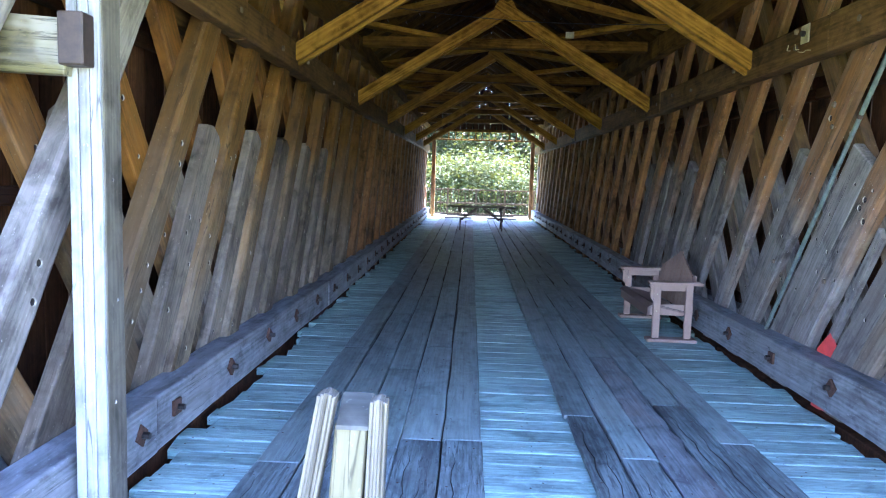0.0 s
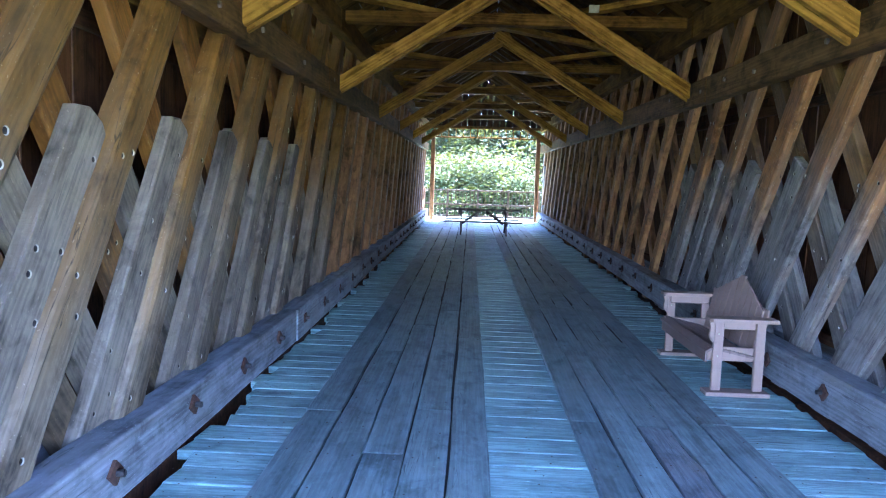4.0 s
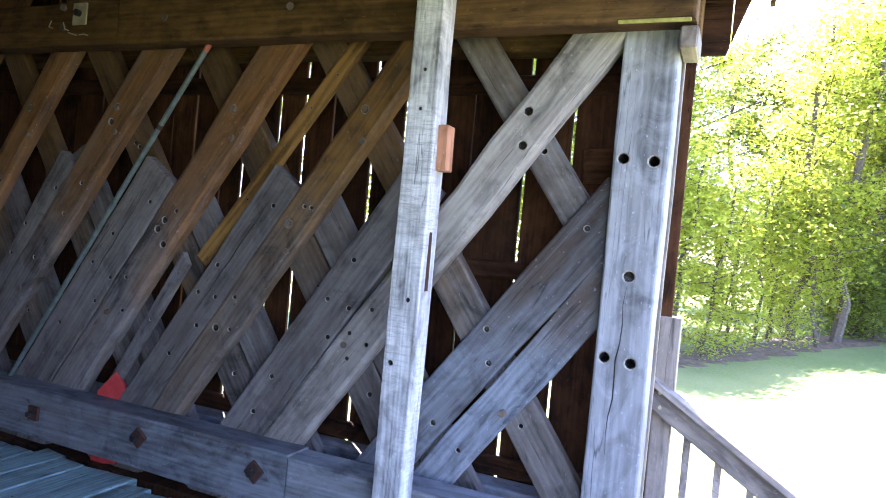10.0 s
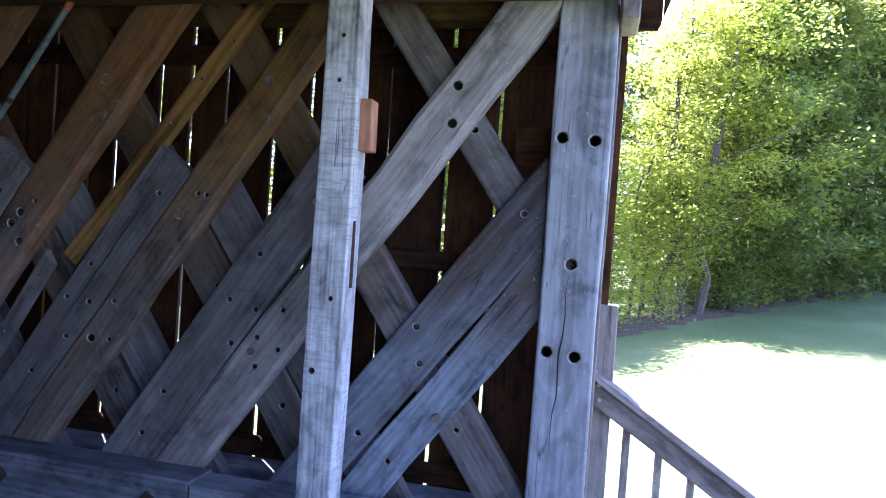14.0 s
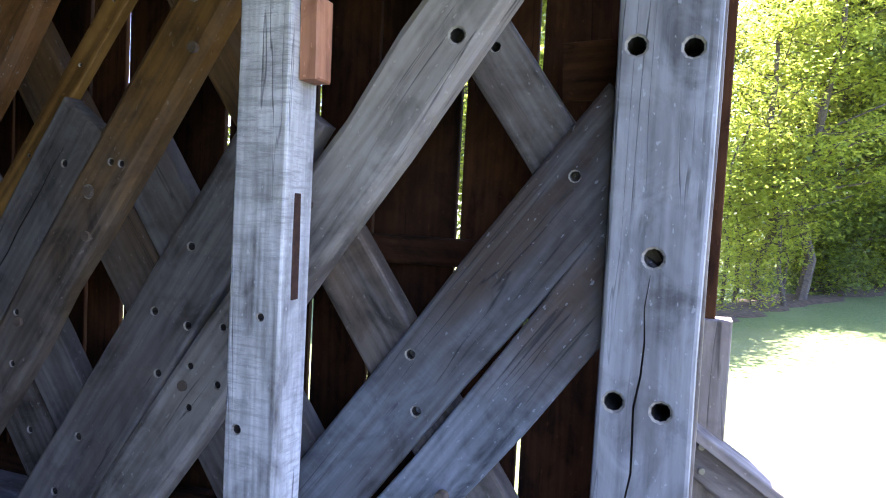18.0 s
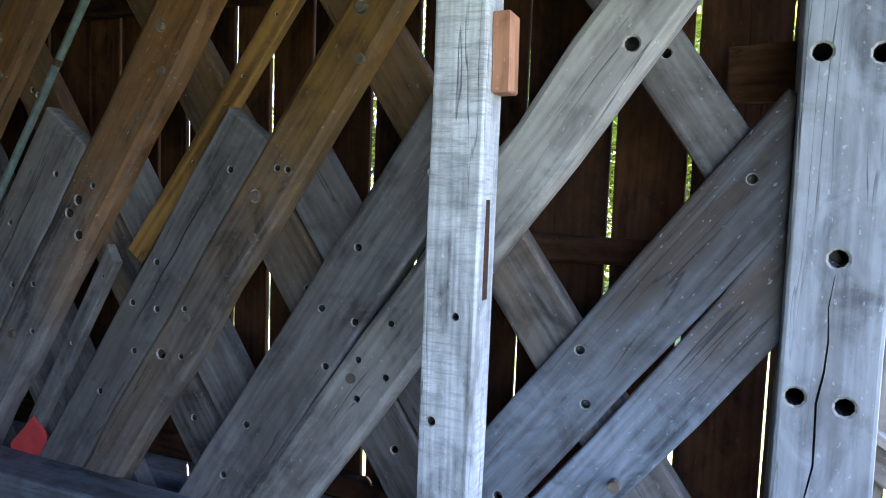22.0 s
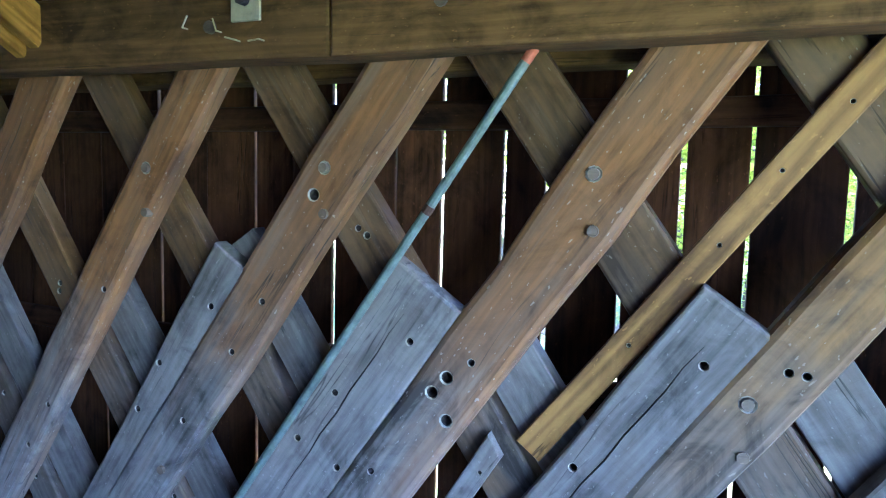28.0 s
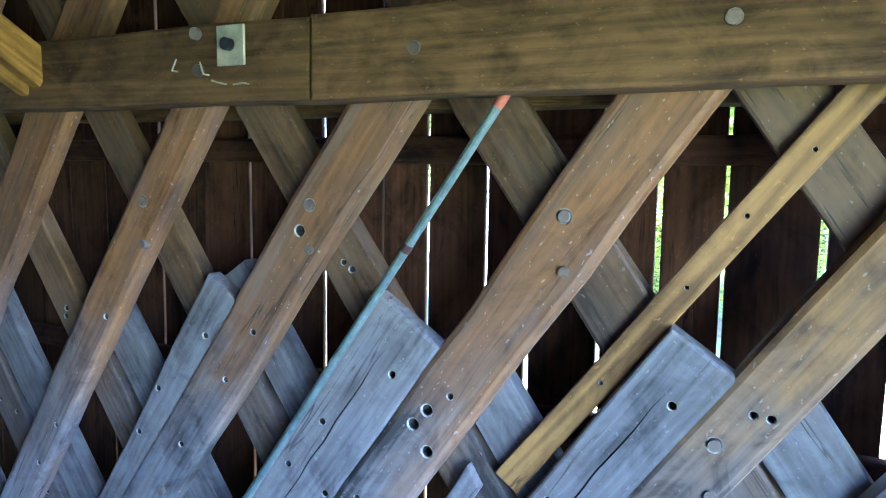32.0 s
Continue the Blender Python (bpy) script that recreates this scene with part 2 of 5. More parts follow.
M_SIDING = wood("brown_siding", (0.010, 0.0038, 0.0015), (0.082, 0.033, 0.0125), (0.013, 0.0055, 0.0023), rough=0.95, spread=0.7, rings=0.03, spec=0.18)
M_ROOF = wood("roof_board", (0.024, 0.012, 0.0025), (0.09, 0.046, 0.009), (0.016, 0.008, 0.002), rough=0.95, spread=0.6, spec=0.15)
M_FLOOR = wood("floor_plank", (0.125, 0.182, 0.168), (0.37, 0.53, 0.485), (0.19, 0.235, 0.215), rough=0.5, spread=0.3, patch=0.35, checks=0.4)
M_RUN = wood("runner_plank", (0.098, 0.122, 0.117), (0.22, 0.28, 0.268), (0.12, 0.12, 0.105), rough=0.5, spread=0.3, patch=0.4, checks=0.18)
M_RUNW = wood("badly_weathered_runner", (0.035, 0.041, 0.042), (0.21, 0.262, 0.255), (0.06, 0.058, 0.054), rough=0.6, spread=0.3, patch=0.5, checks=0.7)
M_RUNB = wood("rust_stained_runner", (0.09, 0.095, 0.097), (0.25, 0.285, 0.29), (0.155, 0.095, 0.06), rough=0.6, patch=0.6, checks=0.4)
M_POST = wood("end_post_wood", (0.12, 0.118, 0.116), (0.37, 0.37, 0.372), (0.17, 0.155, 0.14), grain=0.9, patch=0.5)
M_CORE = wood("brown_grey_post", (0.05, 0.043, 0.030), (0.175, 0.155, 0.118), (0.08, 0.065, 0.038), patch=0.5)
M_WHITE = wood("whitewashed_post", (0.18, 0.17, 0.155), (0.74, 0.73, 0.70), (0.54, 0.52, 0.48), grain=1.4, spread=0.1, bump=0.7, saw=0.5, patch=0.5)
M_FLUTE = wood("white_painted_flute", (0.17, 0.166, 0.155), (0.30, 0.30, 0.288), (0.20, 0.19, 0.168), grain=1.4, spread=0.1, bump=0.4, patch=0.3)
M_RAIL = wood("rail_wood", (0.12, 0.095, 0.075), (0.34, 0.285, 0.23), (0.14, 0.105, 0.08))
M_GREENED = wood("lichened_rail", (0.05, 0.042, 0.012), (0.155, 0.135, 0.048), (0.28, 0.26, 0.20), patch=0.85, checks=0.6)
M_FENCE = wood("dark_fence_wood", (0.03, 0.022, 0.016), (0.10, 0.075, 0.05), (0.04, 0.03, 0.02))
M_REDBLOCK = wood("red_cedar_block", (0.28, 0.11, 0.05), (0.55, 0.27, 0.15), (0.3, 0.12, 0.06), spread=0.1)
M_CHAIR = plain("tan_bench_board", (0.245, 0.160, 0.118), 0.6, 0, 0.10, 5, 0.05)
M_SEAT = plain("brown_seat_board", (0.145, 0.095, 0.073), 0.6, 0, 0.12, 5, 0.05)
M_TABLE = wood("picnic_wood", (0.06, 0.048, 0.04), (0.18, 0.15, 0.125), (0.06, 0.048, 0.04))
M_PEG = wood("oak_peg", (0.07, 0.05, 0.035), (0.19, 0.145, 0.105), (0.09, 0.065, 0.045), grain=0.4)
M_RIM = plain("pale_worn_rim", (0.25, 0.225, 0.18), 0.7, 0, 0.5, 60)
# old dirty wood and painted shade in one near-black, for holes and cracks
M_PIT = plain("pit_and_gap_shade", (0.022, 0.017, 0.013), 0.9, 0, 0.4, 30)
M_RUST = plain("rusty_iron", (0.07, 0.035, 0.022), 0.8, 0.5, 0.5, 40)
M_IRON = plain("dark_iron", (0.05, 0.045, 0.042), 0.55, 0.8, 0.4, 30)
M_MID = wood("middle_chord_timber", (0.036, 0.018, 0.005), (0.155, 0.083, 0.025), (0.044, 0.022, 0.006), rough=0.8, spread=0.2, spec=0.2)
M_BOLL = wood("pale_ribbed_board", (0.034, 0.029, 0.020), (0.11, 0.098, 0.073), (0.06, 0.05, 0.03), grain=1.3, spread=0.1, bump=0.9, rings=0.12, patch=0.35)
M_CORE2 = wood("yellowed_pine_core", (0.07, 0.058, 0.028), (0.15, 0.138, 0.095), (0.10, 0.085, 0.034), grain=1.3, spread=0.1, patch=0.6)
M_MOTTLE = wood("mottled_grey_end", (0.018, 0.018, 0.014), (0.066, 0.065, 0.054), (0.03, 0.034, 0.024), spread=0.1, patch=0.8)
M_GALV = plain("galvanised_plate", (0.36, 0.32, 0.20), 0.5, 0.4, 0.3, 14)
M_CONDUIT = plain("grey_green_conduit", (0.10, 0.125, 0.108), 0.5, 0.2, 0.4, 25)
M_RED = plain("red_paint", (0.50, 0.05, 0.045), 0.55, 0, 0.3, 8)
M_BLACK = plain("black_plaque", (0.012, 0.012, 0.014), 0.35, 0, 0.2, 20)
M_LETTER = plain("pale_lettering", (0.6, 0.58, 0.5), 0.5, 0, 0.1, 20)
M_BARK = plain("tree_bark", (0.09, 0.07, 0.05), 0.9, 0, 0.5, 12, 0.6)
M_SHINGLE = plain("roof_metal", (0.10, 0.09, 0.085), 0.6, 0.3, 0.3, 3)


def leaf_material(name, a, b, through_light=0.65, gloss=0.5):
    m = Mat(name)
    geo = m.n("ShaderNodeNewGeometry")
    c = m.ramp(geo.outputs["Random Per Island"], [(0.0, a), (1.0, b)])
    m.link(c, m.b.inputs["Base Color"])
    m.b.inputs["Roughness"].default_value = 0.55
    m.b.inputs["Specular IOR Level"].default_value = gloss
    tr = m.n("ShaderNodeBsdfTranslucent")
    m.link(m.mix(0.5, c, (0.62, 0.66, 0.08)), tr.inputs[0])
    mx = m.n("ShaderNodeMixShader", Fac=through_light)
    out = m.t.nodes["Material Output"]
    m.link(m.b.outputs[0], mx.inputs[1])
    m.link(tr.outputs[0], mx.inputs[2])
    m.link(mx.outputs[0], out.inputs[0])
    return m.m


# lit and shaded leaf copies: each group's light is put into its colour
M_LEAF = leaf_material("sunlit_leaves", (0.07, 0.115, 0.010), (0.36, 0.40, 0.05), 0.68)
M_LEAF4 = leaf_material("lit_tone_shrub_leaves", (0.13, 0.19, 0.02), (0.34, 0.38, 0.045), 0.72)
# far foliage, darkened below real leaf green: its shade is in the colour
M_LEAF3 = leaf_material("shade_toned_far_leaves", (0.014, 0.027, 0.014), (0.028, 0.042, 0.019), 0.06, 0.06)
M_LEAF2 = leaf_material("shade_toned_leaves", (0.022, 0.05, 0.011), (0.14, 0.20, 0.045), 0.36)


def ground_material():
    m = Mat("lawn_grass")
    co = m.n("ShaderNodeTexCoord")
    a = m.n("ShaderNodeTexNoise", Scale=0.35, Detail=5.0)
    b = m.n("ShaderNodeTexNoise", Scale=14.0, Detail=6.0, Roughness=0.7)
    m.link(co.outputs["Object"], a.inputs[0])
    m.link(co.outputs["Object"], b.inputs[0])
    c1 = m.ramp(b.outputs[0], [(0.3, (0.045, 0.078, 0.010)), (0.7, (0.15, 0.19, 0.035))])
    c2 = m.mix(m.ramp(a.outputs[0], [(0.45, (0, 0, 0)), (0.7, (0.5, 0.5, 0.5))]), c1, (0.20, 0.21, 0.07))
    m.link(c2, m.b.inputs["Base Color"])
    m.b.inputs["Roughness"].default_value = 0.9
    m.bump(b.outputs[0], 0.6, 0.03)
    return m.m


M_GRASS = ground_material()
M_GRAVEL = plain("low_bounce_gravel", (0.085, 0.078, 0.07), 0.95, 0, 0.5, 24, 0.8)

# ---- building helpers ----
WORLD = {}
rnd = random.Random(7)


def rise(y):
    """The deck climbs a little towards the far end."""
    return 0.0 if y < 6 else 0.012 * (y - 6)


def thing(name, at=(0, 0, 0), label="", category="", group="", kind=""):
    ob = new(name)
    ob.empty_display_size = 0.1
    ob.matrix_basis = Matrix.Translation(at)
    WORLD[ob] = ob.matrix_basis.copy()
    return tagged(ob, label, category, group, kind)


def mesh_of(name, bm, material):
    bmesh.ops.recalc_face_normals(bm, faces=bm.faces)
    me = bpy.data.meshes.new(name)
    bm.to_mesh(me)
    bm.free()
    me.materials.append(material)
    if any(f.material_index for f in me.polygons):
        me.materials.append(M_PIT)
        me.materials.append(M_RIM)
    return me


def part(name, bm, material, parent, label="", m=None):
    """Links a bmesh (or a mesh made before) as one object under a thing or part, at the world matrix m."""
    me = bm if isinstance(bm, bpy.types.Mesh) else mesh_of(name, bm, material)
    ob = new(name, me)
    w = m or Matrix.Identity(4)
    if parent is not None:
        ob.parent = parent
        ob.matrix_parent_inverse = WORLD[parent].inverted()
    ob.matrix_basis = w
    WORLD[ob] = w
    return tagged(ob, label)


def axes(origin, xdir, zdir):
    """A matrix with local x along xdir and local z as near zdir as may be."""
    x = Vector(xdir).normalized()
    y = Vector(zdir).cross(x).normalized()
    z = x.cross(y)
    m = Matrix((x, y, z)).transposed().to_4x4()
    m.translation = origin
    return m


def plate(outline, T, holes=(), c=0.006, deep=0.055, cracks=()):
    """A slab whose front lies at z = 0: an outline in x and y, worn round edges, blind round holes (x, y, r)
    and open cracks, each a row of points."""
    bm = bmesh.new()
    n = len(outline)
    cx, cy = sum(p[0] for p in outline) / n, sum(p[1] for p in outline) / n

    def inset(p, k):
        dx, dy = cx - p[0], cy - p[1]
        return (p[0] + math.copysign(min(k, abs(dx)), dx), p[1] + math.copysign(min(k, abs(dy)), dy))
    loops = [[bm.verts.new((*inset(p, c), 0)) for p in outline]]
    if c > 0.0055:
        loops.append([bm.verts.new((*inset(p, c * 0.3), -c * 0.3)) for p in outline])
    loops.append([bm.verts.new((*p, -c)) for p in outline])
    loops.append([bm.verts.new((*p, -T)) for p in outline])
    for u, v in zip(loops, loops[1:]):
        for i in range(n):
            j = (i + 1) % n
            bm.faces.new((u[i], u[j], v[j], v[i]))
    bm.faces.new(loops[-1])
    front = loops[0]
    if not holes and not cracks:
        bm.faces.new(front)
        return bm
    edges = [bm.edges.get((front[i], front[(i + 1) % n])) for i in range(n)]

    def sink(points, depth, lip):
        """Cuts a pit with this outline, its old wood darkened by painted shade; lip: how far its rim is worn."""
        k = len(points)
        qx, qy = sum(p[0] for p in points) / k, sum(p[1] for p in points) / k
        rows = [[bm.verts.new((*p, 0)) for p in points]]
        if lip:
            rows.append([bm.verts.new((qx + (p[0] - qx) * lip, qy + (p[1] - qy) * lip, -0.005)) for p in points])
        rows.append([bm.verts.new((v.co.x, v.co.y, -depth)) for v in rows[-1]])
        for q, (u, v) in enumerate(zip(rows, rows[1:])):
            for i in range(k):
                f = bm.faces.new((u[i], u[(i + 1) % k], v[(i + 1) % k], v[i]))
                f.material_index = 1 if q == len(rows) - 2 else 2
        for i in range(k):
            edges.append(bm.edges.get((rows[0][i], rows[0][(i + 1) % k])))
        bm.faces.new(rows[-1]).material_index = 1
    for hx, hy, r in holes:
        k = 10
        sink([(hx + r * 1.28 * math.cos(6.283 * i / k), hy + r * 1.28 * math.sin(6.283 * i / k)) for i in range(k)], deep, 0.78)
    for row in cracks:
        w = 0.0024
        m = len(row) - 1
        left = [(x, y + w * (0.25 + math.sin(math.pi * i / m))) for i, (x, y) in enumerate(row)]
        right = [(x, y - w * (0.25 + math.sin(math.pi * i / m))) for i, (x, y) in enumerate(row)]
        sink(left + right[::-1], 0.02, 0)
    bmesh.ops.triangle_fill(bm, use_beauty=True, use_dissolve=False, edges=edges)
    return bm


def strip(L, W, wear=0.004, step=0.45, e0=0.0, e1=0.0, peak=None):
    """The outline of a board from x = 0 to L. e0, e1: how far its ends are cut askew. peak: a clipped, pointed far end."""
    n = max(2, int(L / step))
    top = [(L * i / n, W / 2 + rnd.uniform(-wear, wear)) for i in range(n + 1)]
    low = [(L * i / n, -W / 2 + rnd.uniform(-wear, wear)) for i in range(n + 1)]
    low[0], top[0] = (-e0, low[0][1]), (e0, top[0][1])
    low[-1], top[-1] = (L - e1, low[-1][1]), (L + e1, top[-1][1])
    if peak:
        low[-1] = (L - peak, low[-1][1])
        top[-1] = (L - peak * 0.8, top[-1][1])
        low.append((L, -W * 0.18))
        low.append((L, W * 0.22))
    return low + top[::-1]


def board(name, parent, a, b, W, T, material, face, holes=(), label="", wear=0.004, e0=0.0, e1=0.0, peak=None, c=0.006, deep=0.055, cracks=(), step=0.45):
    """A board whose front runs along its middle line from a to b and looks towards face. holes: world points on its front."""
    a, b = Vector(a), Vector(b)
    m = axes(a, b - a, face)
    L = (b - a).length
    inv = m.inverted()
    hs = []
    for p, r in holes:
        q = inv @ Vector(p)
        room = W / 2 - c - r * 1.28 - 0.004
        if abs(q.y) < room + 0.03:
            q.y = max(-room, min(room, q.y))
        if 0.04 + r < q.x < L - 0.04 - r and abs(q.y) <= room + 1e-4 and all((q.x - h[0]) ** 2 + (q.y - h[1]) ** 2 > (1.28 * (r + h[2]) + 0.003) ** 2 for h in hs):
            hs.append((q.x, q.y, r))
    cs = []
    for row in cracks:
        row = [inv @ Vector(p) for p in row]
        cs.append([(q.x, q.y) for q in row])
    return part(name, plate(strip(L, W, wear, step, e0=e0, e1=e1, peak=peak), T, hs, c, deep, cs), material, parent, label, m)


def box(x0, x1, y0, y1, z0, z1, bevel=0.006):
    bm = bmesh.new()
    bmesh.ops.create_cube(bm, size=1)
    for v in bm.verts:
        v.co = ((x0 + x1) / 2 + v.co.x * (x1 - x0), (y0 + y1) / 2 + v.co.y * (y1 - y0), (z0 + z1) / 2 + v.co.z * (z1 - z0))
    if bevel:
        bmesh.ops.bevel(bm, geom=bm.edges[:], offset=bevel, segments=1, affect='EDGES')
    return bm


def rod(r, h, n=12, taper=1.0):
    """An upright round bar from z = 0 to h."""
    bm = bmesh.new()
    bmesh.ops.create_cone(bm, cap_ends=True, segments=n, radius1=r, radius2=r * taper, depth=h, matrix=Matrix.Translation((0, 0, h / 2)))
    return bm

# ---- ground ----


def land(x, y):
    z = -1.05 + 0.045 * max(0.0, x - 20) + 0.01 * max(0.0, -y - 6)
    if y > 20:
        z -= 0.02 * min(30, y - 20)
    return z + 0.05 * math.sin(x * 0.31) * math.cos(y * 0.23)


bm = bmesh.new()
xs = [-900, -300, -120] + list(range(-60, 61, 4)) + [120, 300, 900]
ys = [-900, -300, -120] + list(range(-60, 81, 4)) + [140, 300, 900]
grid = [[bm.verts.new((x, y, land(max(-70, min(70, x)), max(-70, min(90, y))))) for y in ys] for x in xs]
for i in range(len(xs) - 1):
    for j in range(len(ys) - 1):
        bm.faces.new((grid[i][j], grid[i + 1][j], grid[i + 1][j + 1], grid[i][j + 1]))
ground = part("ground", bm, M_GRASS, None)
tagged(ground, "mown green lawn around the covered bridge", "lawn", kind="structure")

# ---- lattice walls ----
S = 0.68
FAR = 25.3


def pegs_at(y0, z0, n, x, slope, size=1.0):
    """A loose cluster of peg holes on a plank that slants by slope."""
    out = []
    for k in range(n):
        u, v = rnd.uniform(-0.12, 0.12), rnd.uniform(-0.062, 0.062)
        out.append(((x, y0 + slope * u + v, z0 + u), rnd.choice((0.011, 0.012, 0.012, 0.014)) * size))
    return out


def clip(yc, s, z0, z1):
    """Keeps a slanting plank between the two ends of the bridge."""
    for lim in (0.05, FAR + 0.15):
        z = 1.5 + (lim - yc) / s
        low_end = yc + s * (z0 - 1.5)
        if (low_end - lim) * (1 if lim < 1 else -1) < 0:
            z0 = max(z0, z)
        if ((yc + s * (z1 - 1.5)) - lim) * (1 if lim < 1 else -1) < 0:
            z1 = min(z1, z)
    return z0, z1


def truss(side, mains, shorts, outers, name, label, mat):
    """One lattice wall: planks (y of the middle at z = 1.5, slope dy/dz, width along y, z of bottom and top)."""
    wall = thing(name, (side * 2.3, 0, 0), label, "lattice wall", kind="structure")
    face = (-side, 0, 0)
    xi, xo = side * 2.24, side * 2.322
    # the far layer first: it crosses behind
    for yc, s, w, z0, z1 in outers:
        k = 1 / math.hypot(1, s)
        r = rise(yc)
        zq0, zq1 = z0, z1
        z0, z1 = clip(yc, s, z0, z1)
        if z1 - z0 < 0.25:
            continue
        hs = []
        if yc < 7:
            for z in (0.75, 1.15, 1.6, 2.1):
                hs += pegs_at(yc + s * (z - 1.5), z, 2, xo, s)
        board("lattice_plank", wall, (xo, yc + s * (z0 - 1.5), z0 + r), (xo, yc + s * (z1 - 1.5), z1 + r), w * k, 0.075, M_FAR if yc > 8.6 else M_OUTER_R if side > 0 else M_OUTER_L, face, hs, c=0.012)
        if yc < 9 and z1 > 2.5 and (side < 0 or yc > 1.5):
            yq = yc - s / abs(s) * (0.285 if side > 0 else 0.37)
            zt = rnd.uniform(1.78, 1.98)
            z0, zt = clip(yq, s, zq0, zt)
            if zt - z0 < 0.25:
                continue
            board("reinforcing_plank", wall, (xo, yq + s * (z0 - 1.5), z0 + r), (xo, yq + s * (zt - 1.5), zt + r), w * k * 0.98, 0.072, M_SHORT if side > 0 else M_SHORT_L, face, hs, peak=0.06 if side < 0 else None)
    for yc, s, w, z0, z1, hs in mains:
        k = 1 / math.hypot(1, s)
        z0, z1 = clip(yc, s, z0, z1)
        if z1 - z0 < 0.25:
            continue
        r = rise(yc)
        if side < 0:
            xi = -2.19
        hs = [((xi, y, z), q) for y, z, q in hs]
        if not hs and yc < 15:
            for z in (0.6, 0.95, 1.3, 1.68, 2.15, 2.35):
                hs += pegs_at(yc + s * (z - 1.5), z + r, 2, xi, s, 1.3)
        if side > 0:
            hs += [((xi, y, z), 0.0205) for y, z in PEGS if abs(y - yc - s * (z - 1.5)) < 0.05]
        xm, T = (xi, 0.128) if side < 0 else (xi, 0.08) if yc > 0.2 else (xi + 0.045, 0.034)
        # first left planks: pale weathered oak that also carries the entrance light
        board("lattice_plank", wall, (xm, yc + s * (z0 - 1.5), z0 + r), (xm, yc + s * (z1 - 1.5), z1 + r), w * k, T, (M_FAR if yc > 8.6 else M_PALE if side < 0 and yc < 1.5 else mat if side < 0 or yc > 2.2 else M_GREYBROWN if yc > 1.2 else M_STAINED if yc < 0.2 else M_PALE), face, hs, c=0.032 if side < 0 else 0.027 if T > 0.05 else 0.01, wear=0.009, step=0.28)
    xi = side * 2.24
    for yc, s, w, z0, z1, hs in shorts:
        k = 1 / math.hypot(1, s)
        z0, z1 = clip(yc, s, z0, z1)
        if z1 - z0 < 0.25:
            continue
        r = rise(yc)
        hs = [((xi, y, z), q) for y, z, q in hs]
        if not hs and yc < 13:
            for z in (0.55, 0.85, 1.1, 1.35, 1.65):
                hs += pegs_at(yc + s * (z - 1.5), z + r, 2, xi, s, 1.3)
        xs_ = xi + side * (0.006 if yc > 0.4 else 0.044)
        board("reinforcing_plank", wall, (xs_, yc + s * (z0 - 1.5), z0 + r), (xs_, yc + s * (z1 - 1.5), z1 + r), w * k, 0.072 if yc > 0.4 else 0.034, M_SHORT_L if side < 0 else M_SHORT if yc > 0.4 else M_STAINED, face, hs, c=0.012, step=0.3,
              cracks=[[(xs_, yc + s * (zz - 1.5) + 0.012 + 0.004 * math.sin(31 * zz), zz) for zz in (1.02, 1.1, 1.19, 1.27, 1.36, 1.45, 1.52, 1.6, 1.68, 1.75)]] if side > 0 and 2 < yc < 3.3 else (),
              peak=0.07 if side < 0 else None)
    return wall


# pegs still in their holes on the right-hand wall: (y, z)
PEGS = [(0.995, 1.592), (0.999, 1.435), (1.436, 0.983), (0.528, 0.786), (1.438, 2.241), (1.436, 2.073), (1.862, 1.599), (1.865, 1.445), (2.177, 1.116),
        (2.321, 2.237), (2.316, 2.066), (3.201, 0.933), (3.262, 2.242), (3.262, 2.08), (4.041, 0.989), (4.098, 2.23), (4.1, 2.053)]
BIG, SMALL = 0.021, 0.0115


def holes(r, *pts):
    return [(y, z, r) for y, z in pts]


HOLES_D = holes(BIG, (0.538, 2.239), (0.552, 2.075)) + holes(SMALL, (1.424, 1.06), (1.412, 0.913), (1.302, 1.003), (1.288, 1.19), (1.023, 1.528))
HOLES_E = holes(0.014, (0.66, 1.172), (0.634, 1.007), (0.215, 1.704), (0.9, 0.66))
HOLES_F = holes(0.013, (1.427, 1.439), (1.568, 1.214), (1.426, 1.176), (1.529, 0.996), (1.89, 0.737), (1.996, 0.52), (1.16, 1.7))
HOLES_G = holes(0.011, (1.766, 1.703), (1.721, 1.698), (2.194, 1.149), (2.202, 0.953)) + holes(0.02, (2.312, 0.955))
HOLES_GS = holes(0.0125, (1.983, 1.693), (2.346, 1.32), (2.475, 1.146), (2.343, 1.132), (2.466, 0.947), (2.66, 0.75))
HOLES_H = holes(0.02, (2.779, 1.551), (2.832, 1.493), (2.777, 1.403)) + holes(SMALL, (2.693, 1.613), (3.062, 1.171), (3.07, 0.959))
HOLES_HS = holes(0.0125, (2.921, 1.656), (3.217, 1.434), (3.377, 1.237), (3.207, 1.154), (3.327, 0.988), (3.635, 0.808))
HOLES_I = holes(0.02, (3.307, 2.146)) + holes(SMALL, (3.533, 1.74), (3.677, 1.53), (3.926, 1.216), (3.941, 1.004))
HOLES_IS = holes(0.0125, (3.783, 1.697), (4.054, 1.205), (4.178, 1.224), (4.067, 1.445), (4.164, 1.017))
HOLES_J = holes(SMALL, (4.328, 1.705), (4.708, 1.157), (4.837, 0.937))
